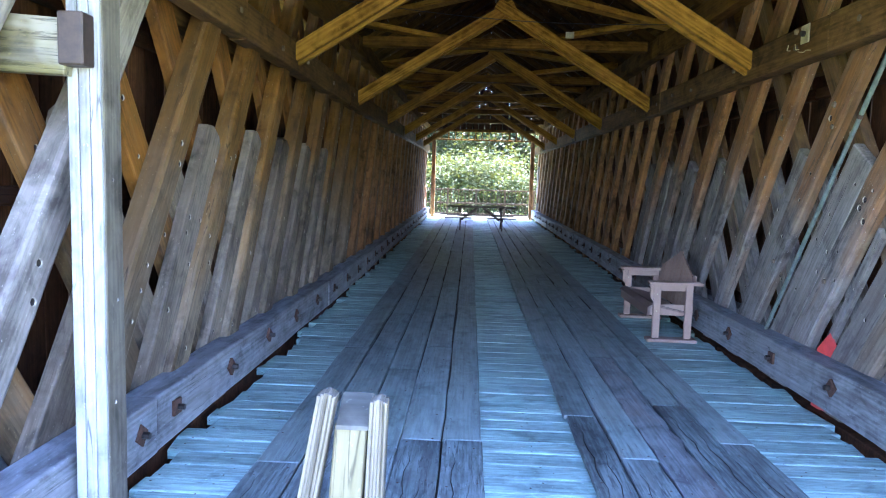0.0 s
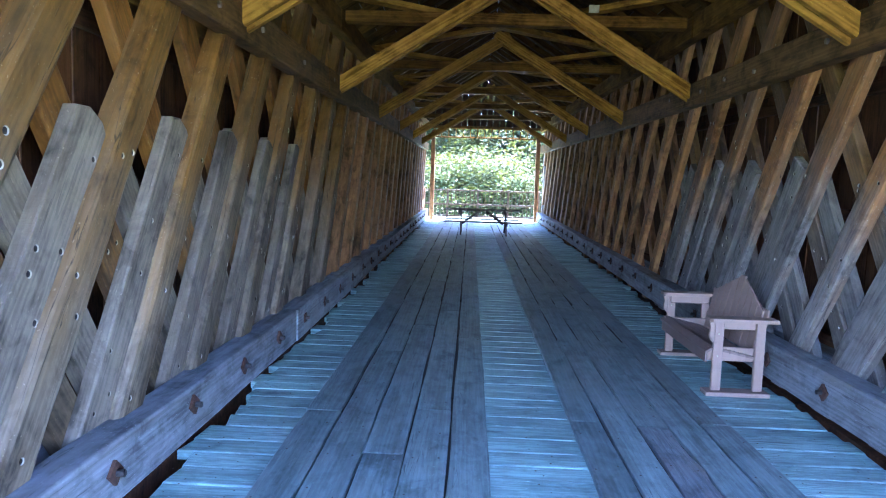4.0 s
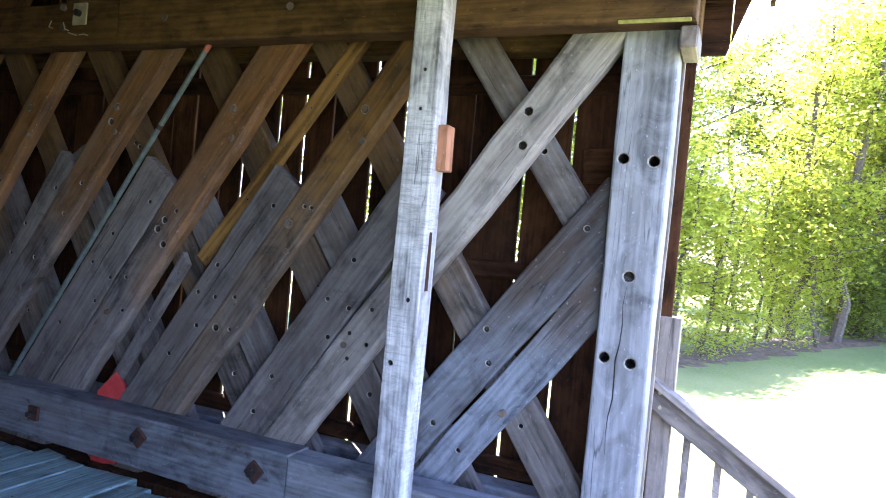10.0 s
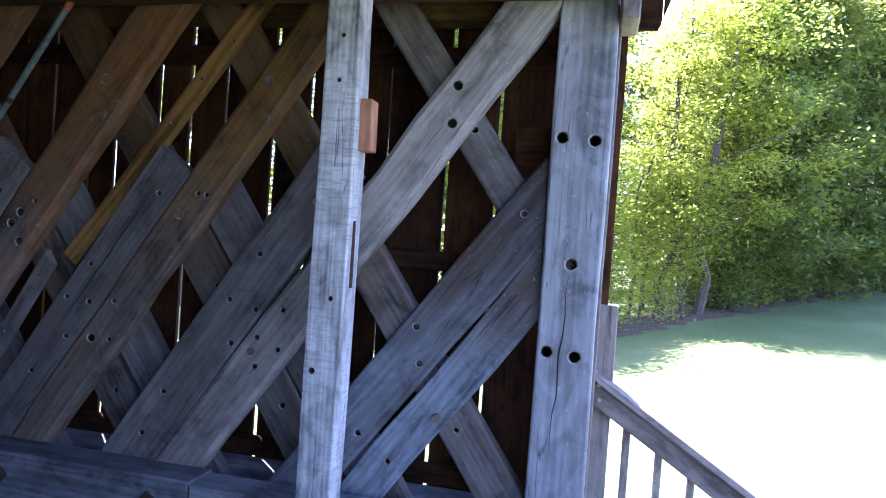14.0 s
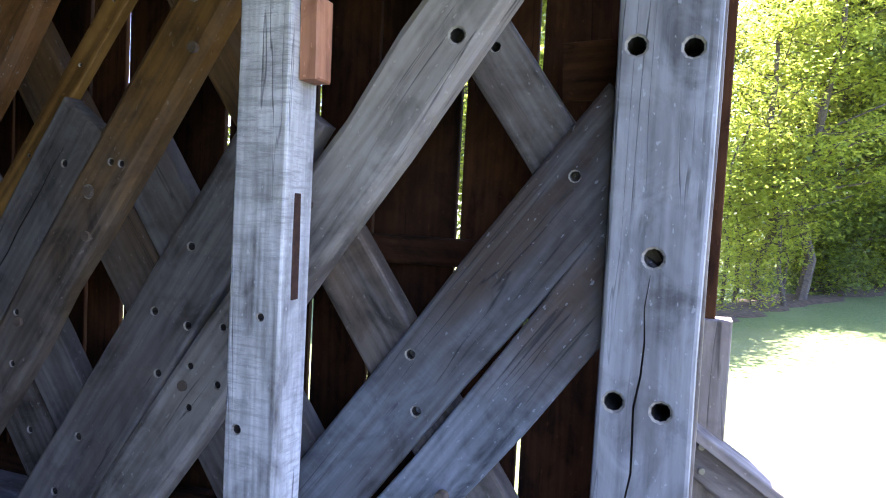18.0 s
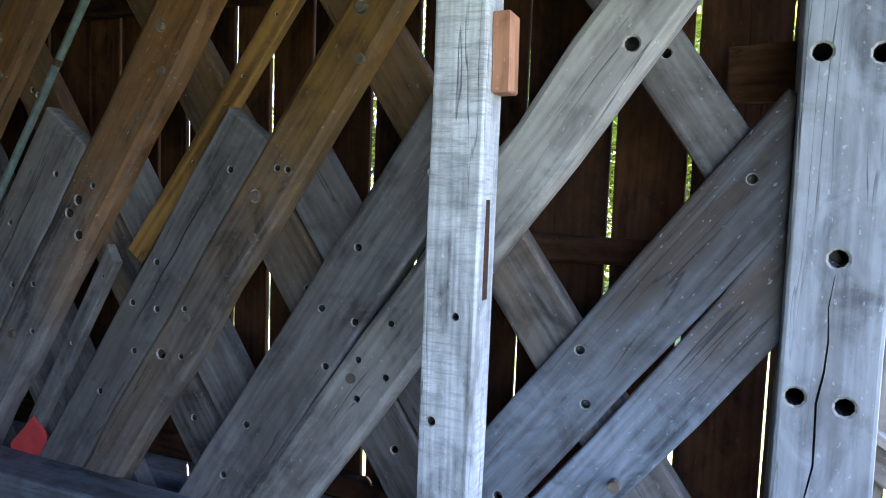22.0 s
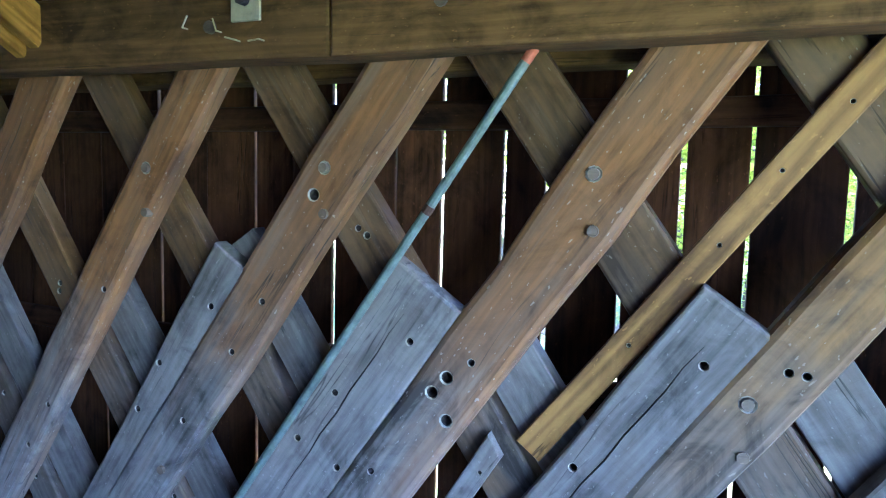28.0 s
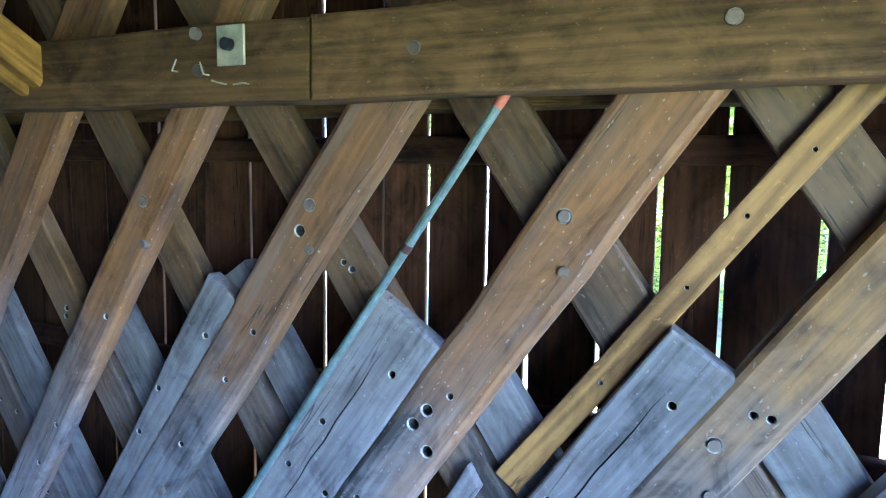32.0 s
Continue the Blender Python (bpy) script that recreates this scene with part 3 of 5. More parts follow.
# right-hand wall: (y at z 1.5, slope, width along y, bottom, top, peg holes)
R_main = [(0.07, -0.72, 0.24, 0.1, 1.66, holes(0.012, (0.75, 0.55))), (1.01, -0.71, 0.275, -0.1, 2.75, HOLES_D), (1.906, -0.685, 0.245, -0.1, 3.6, HOLES_G),
          (2.78, -0.682, 0.30, -0.1, 3.6, HOLES_H), (3.745, -0.705, 0.295, -0.1, 3.6, HOLES_I), (4.555, -0.66, 0.235, -0.1, 3.6, HOLES_J),
          (5.42, -0.66, 0.30, -0.1, 3.6, holes(0.014, (5.34, 1.78), (5.75, 1.05))), (6.25, -0.66, 0.29, -0.1, 3.6, holes(0.015, (6.21, 1.69), (6.37, 1.5), (5.93, 2.12), (6.55, 1.1))),
          (7.25, -0.66, 0.28, -0.1, 3.6, []), (8.13, -0.66, 0.28, -0.1, 3.6, [])]
R_short = [(0.336, -0.75, 0.30, -0.05, 2.03, HOLES_E), (1.33, -0.675, 0.31, -0.05, 1.90, HOLES_F), (2.147, -0.685, 0.285, -0.05, 1.86, HOLES_GS),
           (3.105, -0.68, 0.36, -0.05, 1.86, HOLES_HS), (3.94, -0.64, 0.225, -0.05, 1.90, HOLES_IS), (5.71, -0.60, 0.26, -0.05, 1.89, holes(0.014, (5.54, 1.8), (5.55, 1.6), (5.99, 1.2))),
           (6.66, -0.66, 0.30, -0.05, 1.87, []), (7.58, -0.66, 0.26, -0.05, 1.9, []), (8.42, -0.66, 0.24, -0.05, 1.88, [])]
R_out = [(0.09, 0.70, 0.21, 0.0, 3.6), (0.975, 0.70, 0.25, -0.1, 3.6), (1.855, 0.70, 0.275, -0.1, 3.6), (2.79, 0.69, 0.25, -0.1, 3.6)]
y = 8.13
while y < FAR + 0.6:
    y += 0.92
    R_main.append((y + rnd.uniform(-0.02, 0.02), -0.66, rnd.uniform(0.24, 0.28), -0.1, 3.6, []))
y = 2.81
while y < FAR + 1:
    y += 0.875
    R_out.append((y, 0.68, 0.22, -0.1, 3.6))
wall_east = truss(1, R_main, R_short, R_out, "wall_east", "weathered grey and brown lattice truss of crossed planks", M_LATTICE)

# left-hand wall
HOLES_LA = holes(0.0155, (2.2, 1.775), (2.165, 1.65)) + holes(0.0115, (1.74, 1.08), (1.66, 0.95), (1.56, 0.8))
HOLES_LB = holes(0.0125, (3.04, 1.717), (3.155, 1.727), (2.63, 1.175), (2.62, 0.99), (2.23, 0.49))
HOLES_LC = holes(0.0125, (4.03, 1.727), (3.49, 0.97), (3.06, 0.48), (3.9, 1.42))
HOLES_LD = holes(0.0115, (4.92, 1.717), (4.48, 1.2), (4.47, 1.0), (4.0, 0.45))
HOLES_LSB = holes(0.0145, (2.88, 1.69), (2.44, 1.31), (2.61, 1.28), (2.39, 1.21), (2.42, 1.0), (2.11, 0.756), (2.16, 0.52))
HOLES_LSC = holes(0.0115, (3.81, 1.75), (3.46, 1.37), (3.46, 1.15), (3.32, 1.09), (3.66, 1.05), (3.0, 0.735), (2.98, 0.52), (2.84, 0.465))
HOLES_LSD = holes(0.0115, (4.76, 1.745), (4.46, 1.27), (4.33, 1.275), (4.30, 1.09), (3.93, 0.73), (3.92, 0.49), (3.79, 0.44))
HOLES_LSE = holes(0.0115, (5.71, 1.71), (5.24, 1.22), (5.27, 1.0), (5.44, 0.87), (4.90, 0.75), (4.90, 0.5), (4.74, 0.46))
L_main = [(0.12, 0.68, 0.25, 0.1, 2.7, []), (1.01, 0.68, 0.26, -0.1, 3.6, holes(0.016, (0.81, 1.2), (0.77, 1.04))), (2.0, 0.69, 0.28, -0.1, 3.6, HOLES_LA),
          (2.91, 0.67, 0.27, -0.1, 3.6, HOLES_LB), (3.825, 0.655, 0.27, -0.1, 3.6, HOLES_LC), (4.73, 0.66, 0.265, -0.1, 3.6, HOLES_LD)]
L_short = [(1.74, 0.69, 0.34, -0.05, 1.16, holes(0.015, (1.24, 0.55))), (2.675, 0.63, 0.37, -0.05, 1.90, HOLES_LSB), (3.61, 0.65, 0.355, -0.05, 1.94, HOLES_LSC), (4.53, 0.65, 0.35, -0.05, 1.93, HOLES_LSD),
           (5.46, 0.655, 0.35, -0.05, 1.92, HOLES_LSE), (6.40, 0.655, 0.33, -0.05, 1.94, [])]
L_out = []
y = 4.73
while y < FAR + 0.6:
    y += 0.91
    L_main.append((y, 0.66, rnd.uniform(0.24, 0.27), -0.1, 3.6, []))
y = 0.21
while y < FAR + 1:
    L_out.append((y, -0.66, 0.28 if y < 8 else 0.24, -0.1, 3.6))
    y += 0.93
wall_west = truss(-1, L_main, L_short, L_out, "wall_west", "weathered brown lattice truss of crossed planks", M_LATTICE_L)

# ---- chords, posts ----


def beam_run(parent, name, x, z0, z1, T, side, y0, y1, lengths, material, step=0.0):
    """Timbers end to end along y; front face at x, looking into the bridge."""
    y, k = y0, 0
    while y < y1 - 0.05:
        L = min(lengths[k % len(lengths)], y1 - y)
        xf = x + side * step * (k % 2)
        zc = (z0 + z1) / 2
        board(name, parent, (xf, y + 0.002, zc + rise(y)), (xf, y + L - 0.002, zc + rise(y + L)), z1 - z0, T, material, (-side, 0, 0), wear=0.006, c=0.014)
        y, k = y + L, k + 1


for side, wall in ((1, wall_east), (-1, wall_west)):
    beam_run(wall, "bottom_chord", side * 2.05, 0.09, 0.395, 0.185, side, 0.35 if side > 0 else 0.3, FAR, (1.25, 4.4, 3.9, 4.2), M_CHORD, 0.012)
    beam_run(wall, "outer_bottom_chord", side * 2.402, 0.05, 0.37, 0.15, side, -0.1, FAR, (4.0, 3.6, 4.4), M_CHORD)
    beam_run(wall, "middle_chord", side * 2.10, 2.60, 2.875, 0.136, side, -0.19, FAR, (3.35, 4.3, 4.0), M_MID, 0.010)
    beam_run(wall, "outer_middle_chord", side * 2.402, 2.58, 2.85, 0.13, side, -0.19, FAR, (4.3, 3.9), M_MID)
    beam_run(wall, "top_chord", side * 2.08, 3.40, 3.66, 0.15, side, -0.19, FAR, (3.8, 4.4), M_UPPER, 0.012)
    beam_run(wall, "outer_top_chord", side * 2.402, 3.40, 3.66, 0.14, side, -0.19, FAR, (4.4, 3.8), M_UPPER)

# end posts
HOLE = 0.024
for side, wall in ((1, wall_east), (-1, wall_west)):
    hs = [((side * 2.24, yy, zz), HOLE) for yy, zz in ((0.076, 2.03), (-0.06, 2.022), (0.0, 1.503), (0.092, 1.129), (-0.042, 1.118))]
    board("end_post", wall, (side * 2.24, 0, -0.6), (side * 2.24, 0, 2.66), 0.243, 0.16, M_POST, (-side, 0, 0), hs, c=0.012, wear=0.004, deep=0.158,
          cracks=[[(side * 2.24, 0.005 + 0.0035 * k + 0.006 * math.sin(1.9 * k), 1.46 - 0.085 * k) for k in range(10)]])
    board("corner_board", wall, (side * 2.41, -0.085, -0.8), (side * 2.41, -0.085, 3.3), 0.10, 0.03, M_RAIL, (-side, 0, 0))
    for yy in (FAR - 0.1,):
        board("end_post", wall, (side * 2.24, yy, -0.4), (side * 2.24, yy, 2.9), 0.243, 0.16, M_POST, (-side, 0, 0), c=0.012)

# siding of upright boards with gaps
SLITS = [0.40, 0.65, 0.965, 1.20, 1.39, 1.595, 1.88, 2.09, 2.285, 2.555, 2.725, 2.97, 3.17, 3.46, 3.66, 3.86, 4.13, 4.41, 4.60, 4.79, 5.05, 5.31]
GAPS = [0.016, 0.020, 0.010, 0.014, 0.022, 0.023, 0.012, 0.022, 0.016, 0.023, 0.012, 0.010, 0.004, 0.017, 0.004, 0.014, 0.003, 0.013, 0.004, 0.006, 0.003, 0.006]
for side, wall in ((1, wall_east), (-1, wall_west)):
    edges = [-0.17, 0.12] + SLITS if side > 0 else [-0.17, 0.05]
    gaps = [0.004, 0.004] + GAPS if side > 0 else [0.004, 0.004]
    while edges[-1] < FAR + 0.1:
        edges.append(edges[-1] + rnd.uniform(0.19, 0.29))
        gaps.append(rnd.choice((0.003, 0.004, 0.008, 0.015) if side > 0 else (0.002, 0.003, 0.006, 0.013)))
    for i in range(len(edges) - 1):
        a, b = edges[i] + gaps[i] / 2, edges[i + 1] - gaps[i + 1] / 2
        top = 3.66 if side > 0 or a < 4.2 else 3.3
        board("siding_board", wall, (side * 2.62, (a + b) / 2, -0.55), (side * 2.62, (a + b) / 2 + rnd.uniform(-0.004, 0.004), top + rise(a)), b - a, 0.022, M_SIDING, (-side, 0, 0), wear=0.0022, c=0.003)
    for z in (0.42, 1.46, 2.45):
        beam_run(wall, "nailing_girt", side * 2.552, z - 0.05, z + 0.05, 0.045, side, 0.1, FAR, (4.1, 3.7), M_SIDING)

# ---- floor ----
floor = thing("floor", (0, 0, 0), "worn grey plank deck with darker runner planks", "floor", kind="structure")
y = -1.35
while y < FAR + 2.2:
    w = rnd.uniform(0.16, 0.235)
    xa, xb = -2.12 + rnd.uniform(-0.05, 0.09), 2.12 + rnd.uniform(-0.09, 0.06)
    board("floor_plank", floor, (xa, y + w / 2, rise(y) - rnd.uniform(0, 0.006)), (xb, y + w / 2 + rnd.uniform(-0.006, 0.006), rise(y) - rnd.uniform(0, 0.006)), w - rnd.uniform(0.003, 0.012), 0.06, M_FLOOR,
          (0, 0, 1), wear=0.006, c=0.009, step=0.3, e0=rnd.uniform(-0.02, 0.02), e1=rnd.uniform(-0.02, 0.02))
    y += w
for x0, x1 in ((-1.56, -0.29), (0.27, 1.385)):
    n = 5
    wd = (x1 - x0) / n
    # dark underlay: dirt and painted shade for the gaps between the runners
    for y in range(-1, 25, 2):
        tagged(part("packed_dirt", box(x0 + 0.03, x1 - 0.03, y - 0.3, y + 1.7, rise(y) - 0.002, rise(y + 2) + 0.004, 0), M_PIT, floor), kind="stuff")
    ends = ((1.64, 4.27), (2.35, 5.96), (1.9, 3.57), (2.05, 4.38), (2.07, 6.6)) if x0 < 0 else ((2.6, 4.27), (1.9, 6.26), (0.4, 4.22), (2.9, 7.2), (2.2, 4.32))
    for k in range(n):
        y, q = -1.33, 0
        xc = x0 + wd * (k + 0.5)
        while y < FAR:
            y1 = ends[k][q] if q < 2 else y + rnd.uniform(3.0, 5.0)
            worn = k == 2 and x0 > 0 and q == 1
            board("runner_plank", floor, (xc + rnd.uniform(-0.005, 0.005), y, rise(y) + 0.032), (xc + rnd.uniform(-0.005, 0.005), y1 - 0.006, rise(y1) + 0.032), wd - rnd.uniform(0.008, 0.022), 0.03,
                  M_RUNB if worn else M_RUNW if q == 0 else M_RUN, (0, 0, 1), wear=0.016 if worn else 0.006, c=0.008, step=0.16 if worn else 0.4,
                  cracks=[[(xc + u + 0.012 * math.sin(2.1 * i + 9 * u), y1 - 0.1 - d - 0.13 * i, rise(y) + 0.032) for i in range(9)] for u, d in ((-0.05, 0.1), (0.03, 0.45))] if q == 0 and y1 > 1.5 else ())
            y, q = y1, q + 1
for x in (-2.0, -0.9, 0.9, 2.0):
    part("floor_joist", box(x - 0.08, x + 0.08, -1.3, FAR + 2, -0.36, -0.075), M_SIDING, floor)
for side in (1, -1):
    part("sill_beam", box(side * 2.33 - 0.15, side * 2.33 + 0.15, -0.1, FAR, -0.4, -0.02), M_SIDING, floor)
# nail heads in the deck
vs, fs = [], []


def nail(x, y, z, r):
    k = len(vs)
    vs.extend([(x + r * math.cos(1.047 * i), y + r * math.sin(1.047 * i), z) for i in range(6)])
    fs.append(tuple(range(k, k + 6)))


for k in range(130):
    y = -2.5 + 0.1 * k
    for x in (-2.0, -1.72, 0.02, 1.5, 1.95):
        nail(x + rnd.uniform(-0.08, 0.08), y + rnd.uniform(-0.03, 0.03), rise(y) + 0.0015, rnd.uniform(0.004, 0.007))
    if k % 5 == 0:
        for x0, wd in ((-1.56, 0.254), (0.27, 0.223)):
            for q in range(5):
                for u in (0.2, 0.8):
                    nail(x0 + wd * (q + u) + rnd.uniform(-0.01, 0.01), y + rnd.uniform(-0.08, 0.08), rise(y) + 0.0335, rnd.uniform(0.005, 0.008))
me = bpy.data.meshes.new("nail_heads")
me.from_pydata(vs, [], fs)
me.materials.append(M_RUST)
tagged(part("nail_heads", me, M_RUST, floor), kind="stuff")
# unseen approach, added and kept dark so little sunlight bounces into the bridge
road = part("road", box(-2.5, 2.5, -60, -1.37, -1.7, -0.012, 0.05), M_GRAVEL, None)
tagged(road, "unseen dark gravel road, added to keep bounced light out of the bridge", "road", kind="structure")
# masonry ends under the deck
for y0, y1 in ((-1.36, -0.9), (FAR + 0.2, FAR + 2.4)):
    ab = part("abutment", box(-2.5, 2.5, y0, y1, -3.0, -0.37, 0.03), plain("rubble_stone", (0.22, 0.20, 0.18), 0.9, 0, 0.4, 3, 0.6), None)
    tagged(ab, "rough stone abutment under the bridge deck", "abutment", kind="structure")

# ---- roof ----
roof = thing("roof", (0, 0, 3.6), "dark gabled plank roof on rafters", "roof", kind="structure")
EX, EZ, RZ = 3.08, 3.42, 5.35
sl = Vector((EX, 0, RZ - EZ)).normalized()
y = -0.35
while y < FAR + 0.4:
    for side in (1, -1):
        board("rafter", roof, (side * EX, y, EZ + rise(y)), (0, y, RZ + rise(y)), 0.12, 0.09, M_ROOF, (0, -1, 0), c=0.006)
    y += 0.78
n = 13
for side in (1, -1):
    for k in range(n):
        t0, t1 = k / n, (k + 1) / n - (0.001 if side > 0 else 0.0028)
        y, q = -0.55, 0
        while y < FAR + 0.5:
            L = min(rnd.uniform(3.2, 4.4), FAR + 0.55 - y)
            p = lambda t, yy: Vector((side * EX * (1 - t), yy, EZ + (RZ - EZ) * t + 0.075 + rise(yy)))
            a, b = p((t0 + t1) / 2, y), p((t0 + t1) / 2, y + L - 0.01)
            board("roof_board", roof, a, b, (t1 - t0) * math.hypot(EX, RZ - EZ) - rnd.choice((0, 0, 0.003, 0.006)), 0.022, M_ROOF, (-side * (RZ - EZ), 0, -EX), c=0.002, wear=0.002)
            y += L

# sheet roofing over the boards
for side in (1, -1):
    for k in range(7):
        if side < 0 and k in (4, 5):
            continue
        ya, yb = -0.55 + (FAR + 1.05) * k / 7, -0.55 + (FAR + 1.05) * (k + 1) / 7 + 0.03
        e, g = Vector((side * (EX + 0.05), 0, EZ + 0.06)), Vector((-side * 0.02, 0, RZ + 0.11))
        mid = (e + g) / 2
        board("roof_sheet", roof, mid + Vector((0, ya, rise(ya) + 0.006 * (k % 2))), mid + Vector((0, yb, rise(yb) + 0.006 * (k % 2))), (e - g).length, 0.004, M_SHINGLE, (side * (RZ - EZ), 0, EX), c=0.001, wear=0)

# boarded cheeks that reach out to the near gable
for side, wall in ((1, wall_east), (-1, wall_west)):
    for k, pts in enumerate(([(-0.165, 2.59), (-0.295, 2.59), (-0.31, 2.63), (-0.31, 3.6), (-0.165, 3.6)], [(-0.315, 2.65), (-0.46, 3.06), (-0.46, 3.6), (-0.315, 3.6)])):
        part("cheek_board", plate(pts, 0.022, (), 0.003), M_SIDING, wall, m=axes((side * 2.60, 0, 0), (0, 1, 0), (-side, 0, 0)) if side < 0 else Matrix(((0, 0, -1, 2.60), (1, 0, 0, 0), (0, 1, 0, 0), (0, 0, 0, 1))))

# tie beams, braces
FEET = [1.0, 4.45, 7.93, 11.5, 14.9, 18.3, 21.7]
for i, y in enumerate(FEET):
    r = rise(y)
    if i:
        for side in (1, -1):
            off = 0.05 * side
            yl = y + (0.15 if side < 0 else 0)
            board("knee_brace", roof, (side * 2.14, yl + off, 2.76 + r), (-side * 0.12, yl + off, 4.14 + r), 0.15, 0.055, M_BRACE, (0, -1, 0), c=0.006)
            board("knee_brace", roof, (side * 2.14, yl + off + 0.09, 2.72 + r), (-side * 0.12, yl + off + 0.09, 4.10 + r), 0.13, 0.05, M_BRACE, (0, -1, 0), c=0.006)
    board("tie_beam", roof, (-2.07, y + 0.22, 3.61 + r), (2.07, y + 0.22, 3.61 + r), 0.14, 0.16, M_UPPER, (0, -1, 0), c=0.012)
for a, b in zip(FEET, FEET[1:]):
    ra, rb = rise(a), rise(b)
    board("cross_brace", roof, (-2.2, a - 0.45, 3.70 + ra), (2.2, b - 0.4, 3.70 + rb), 0.16, 0.07, M_BRACE, (0, 0, -1))
    board("cross_brace", roof, (2.2, a - 0.5, 3.775 + ra), (-2.2, b, 3.775 + rb), 0.16, 0.07, M_BRACE, (0, 0, -1))

# portal boards over both ends
for name, y, face, z_low in (("portal_near", -0.47, 1, 2.86), ("portal_far", FAR + 0.3, -1, 3.11)):
    pw = thing(name, (0, y, 3.0), "brown boarded gable over the bridge opening", "gable", kind="structure")
    r = rise(y)
    x = -2.75
    while x < 2.7:
        w = min(rnd.uniform(0.2, 0.26), 2.75 - x)
        xc = x + w / 2
        zt = EZ + (RZ - EZ) * (1 - abs(xc) / EX) + r
        zl = z_low + r + (0.36 if face < 0 else 0)
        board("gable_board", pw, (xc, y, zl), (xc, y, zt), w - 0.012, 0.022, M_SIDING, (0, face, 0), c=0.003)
        x += w
    tall = 0.2 if face > 0 else 0.05
    part("header_beam", box(-2.3, 2.3, y + face * 0.03 - 0.04, y + face * 0.03 + 0.04, z_low + r, z_low + r + tall), M_UPPER, pw)
    if face < 0:
        part("upper_beam", box(-2.3, 2.3, y - 0.07, y + 0.01, z_low + r + 0.35, z_low + r + 0.45), M_UPPER, pw)
        bar = mesh_of("gable_bar", box(-0.016, 0.016, -0.014, 0.014, 0, 0.31, 0.002), M_BRACE)
        for k in range(15):
            part("gable_bar", bar, M_BRACE, pw, m=Matrix.Translation((-1.9 + 3.8 * k / 14, y - 0.03, z_low + r + 0.045)))

# ---- fittings of the near end ----
peg_mesh = mesh_of("peg", rod(0.0205, 0.03, 10, 0.86), M_PEG)
for y, z in PEGS:
    part("peg", peg_mesh, M_PEG, wall_east, m=axes((2.262, y, z), (0, 1, 0), (-1, 0, 0)) @ Matrix.Translation((0, 0, rnd.uniform(0, 0.006))))
peg2 = mesh_of("peg", rod(0.024, 0.03, 10, 0.9), M_PEG)
for y, z in ((2.769, 2.742), (1.872, 2.76), (3.652, 2.847), (3.643, 2.718), (4.9, 2.75), (6.17, 2.74), (6.9, 2.77), (7.6, 2.73), (8.8, 2.76)):
    part("peg", peg2, M_PEG, wall_east, m=axes((2.122, y, z + rise(y)), (0, 1, 0), (-1, 0, 0)))
for y, z in ((3.0, 2.77), (4.1, 2.72), (5.0, 2.76), (6.3, 2.74), (7.7, 2.77)):
    part("peg", peg2, M_PEG, wall_west, m=axes((-2.122, y, z + rise(y)), (0, 1, 0), (1, 0, 0)))

# square washers with bolts along the bottom chords
wash = mesh_of("washer", box(-0.045, 0.045, -0.045, 0.045, -0.012, 0.008, 0.003), M_RUST)
nut = mesh_of("bolt_end", rod(0.018, 0.045, 6), M_IRON)
for side, wall, ys in ((1, wall_east, [1.80, 2.64] + [2.64 + 0.9 * k for k in range(1, 24)]), (-1, wall_west, [1.36, 1.78] + [2.66 + 0.89 * k for k in range(24)])):
    for y in ys:
        if y < FAR - 0.3:
            m = axes((side * 2.048, y, 0.27 + rise(y) + rnd.uniform(-0.02, 0.02)), (0, 1, 0), (-side, 0, 0)) @ pose(0, 0, 0, 0, 0, rnd.choice((45, 40, 52, 0, 5, 30)))
            w = part("washer", wash, M_RUST, wall, m=m)
            part("bolt_end", nut, M_IRON, w, m=m)

# steel plate bolted to the middle chord
pl = thing("tie_plate", (2.1, 3.48, 2.79), "galvanised steel plate bolted to the brown chord beam", "plate")
part("plate", box(2.086, 2.098, 3.42, 3.54, 2.725, 2.862, 0.002), M_GALV, pl)
part("bolt", rod(0.022, 0.03, 8), M_IRON, pl, m=axes((2.088, 3.48, 2.795), (0, 1, 0), (-1, 0, 0)))
# bent nails left in the beam beside the plate
for y, z, turn in ((3.60, 2.70, 20), (3.52, 2.665, 75), (3.42, 2.662, 95), (3.75, 2.72, -30)):
    nl = thing("bent_nail", (2.09, y, z), "old bent nail sticking out of the chord beam", "nail", "bent nails")
    m = axes((2.112, y, z), (0, 1, 0), (-1, 0, 0))
    part("shank", rod(0.003, 0.03, 6), M_GALV, nl, m=m)
    part("bent_end", rod(0.003, 0.045, 6), M_GALV, nl, m=axes((2.083, y, z), (1, 0, 0), (-0.15, math.sin(radians(turn)), math.cos(radians(turn)))))
# paper notice on the beam
sg = thing("notice_board", (2.09, 2.3, 2.95), "pale yellow notice board fixed to the chord beam", "sign")
part("panel", box(2.075, 2.093, 1.75, 2.635, 2.885, 3.32, 0.003), plain("cream_paint", (0.72, 0.70, 0.48), 0.6, 0, 0.08, 6), sg)
for k in range(4):
    part("lettering", box(2.0725, 2.0765, 1.95, 2.45 - 0.07 * (k % 2), 2.96 + 0.085 * k, 2.985 + 0.085 * k, 0), M_BLACK, sg)
# plaque at the beam's end
pq = thing("plaque", (2.09, -0.06, 2.74), "small black plaque with pale lettering on the beam end", "plaque")
part("panel", box(2.082, 2.097, -0.175, 0.06, 2.695, 2.86, 0.003), M_BLACK, pq)
for k, (a, b) in enumerate(((-0.10, 0.0), (-0.11, 0.0), (-0.145, 0.03))):
    part("lettering", box(2.079, 2.083, a, b, 2.717 + 0.024 * k, 2.728 + 0.026 * k, 0), M_LETTER, pq)
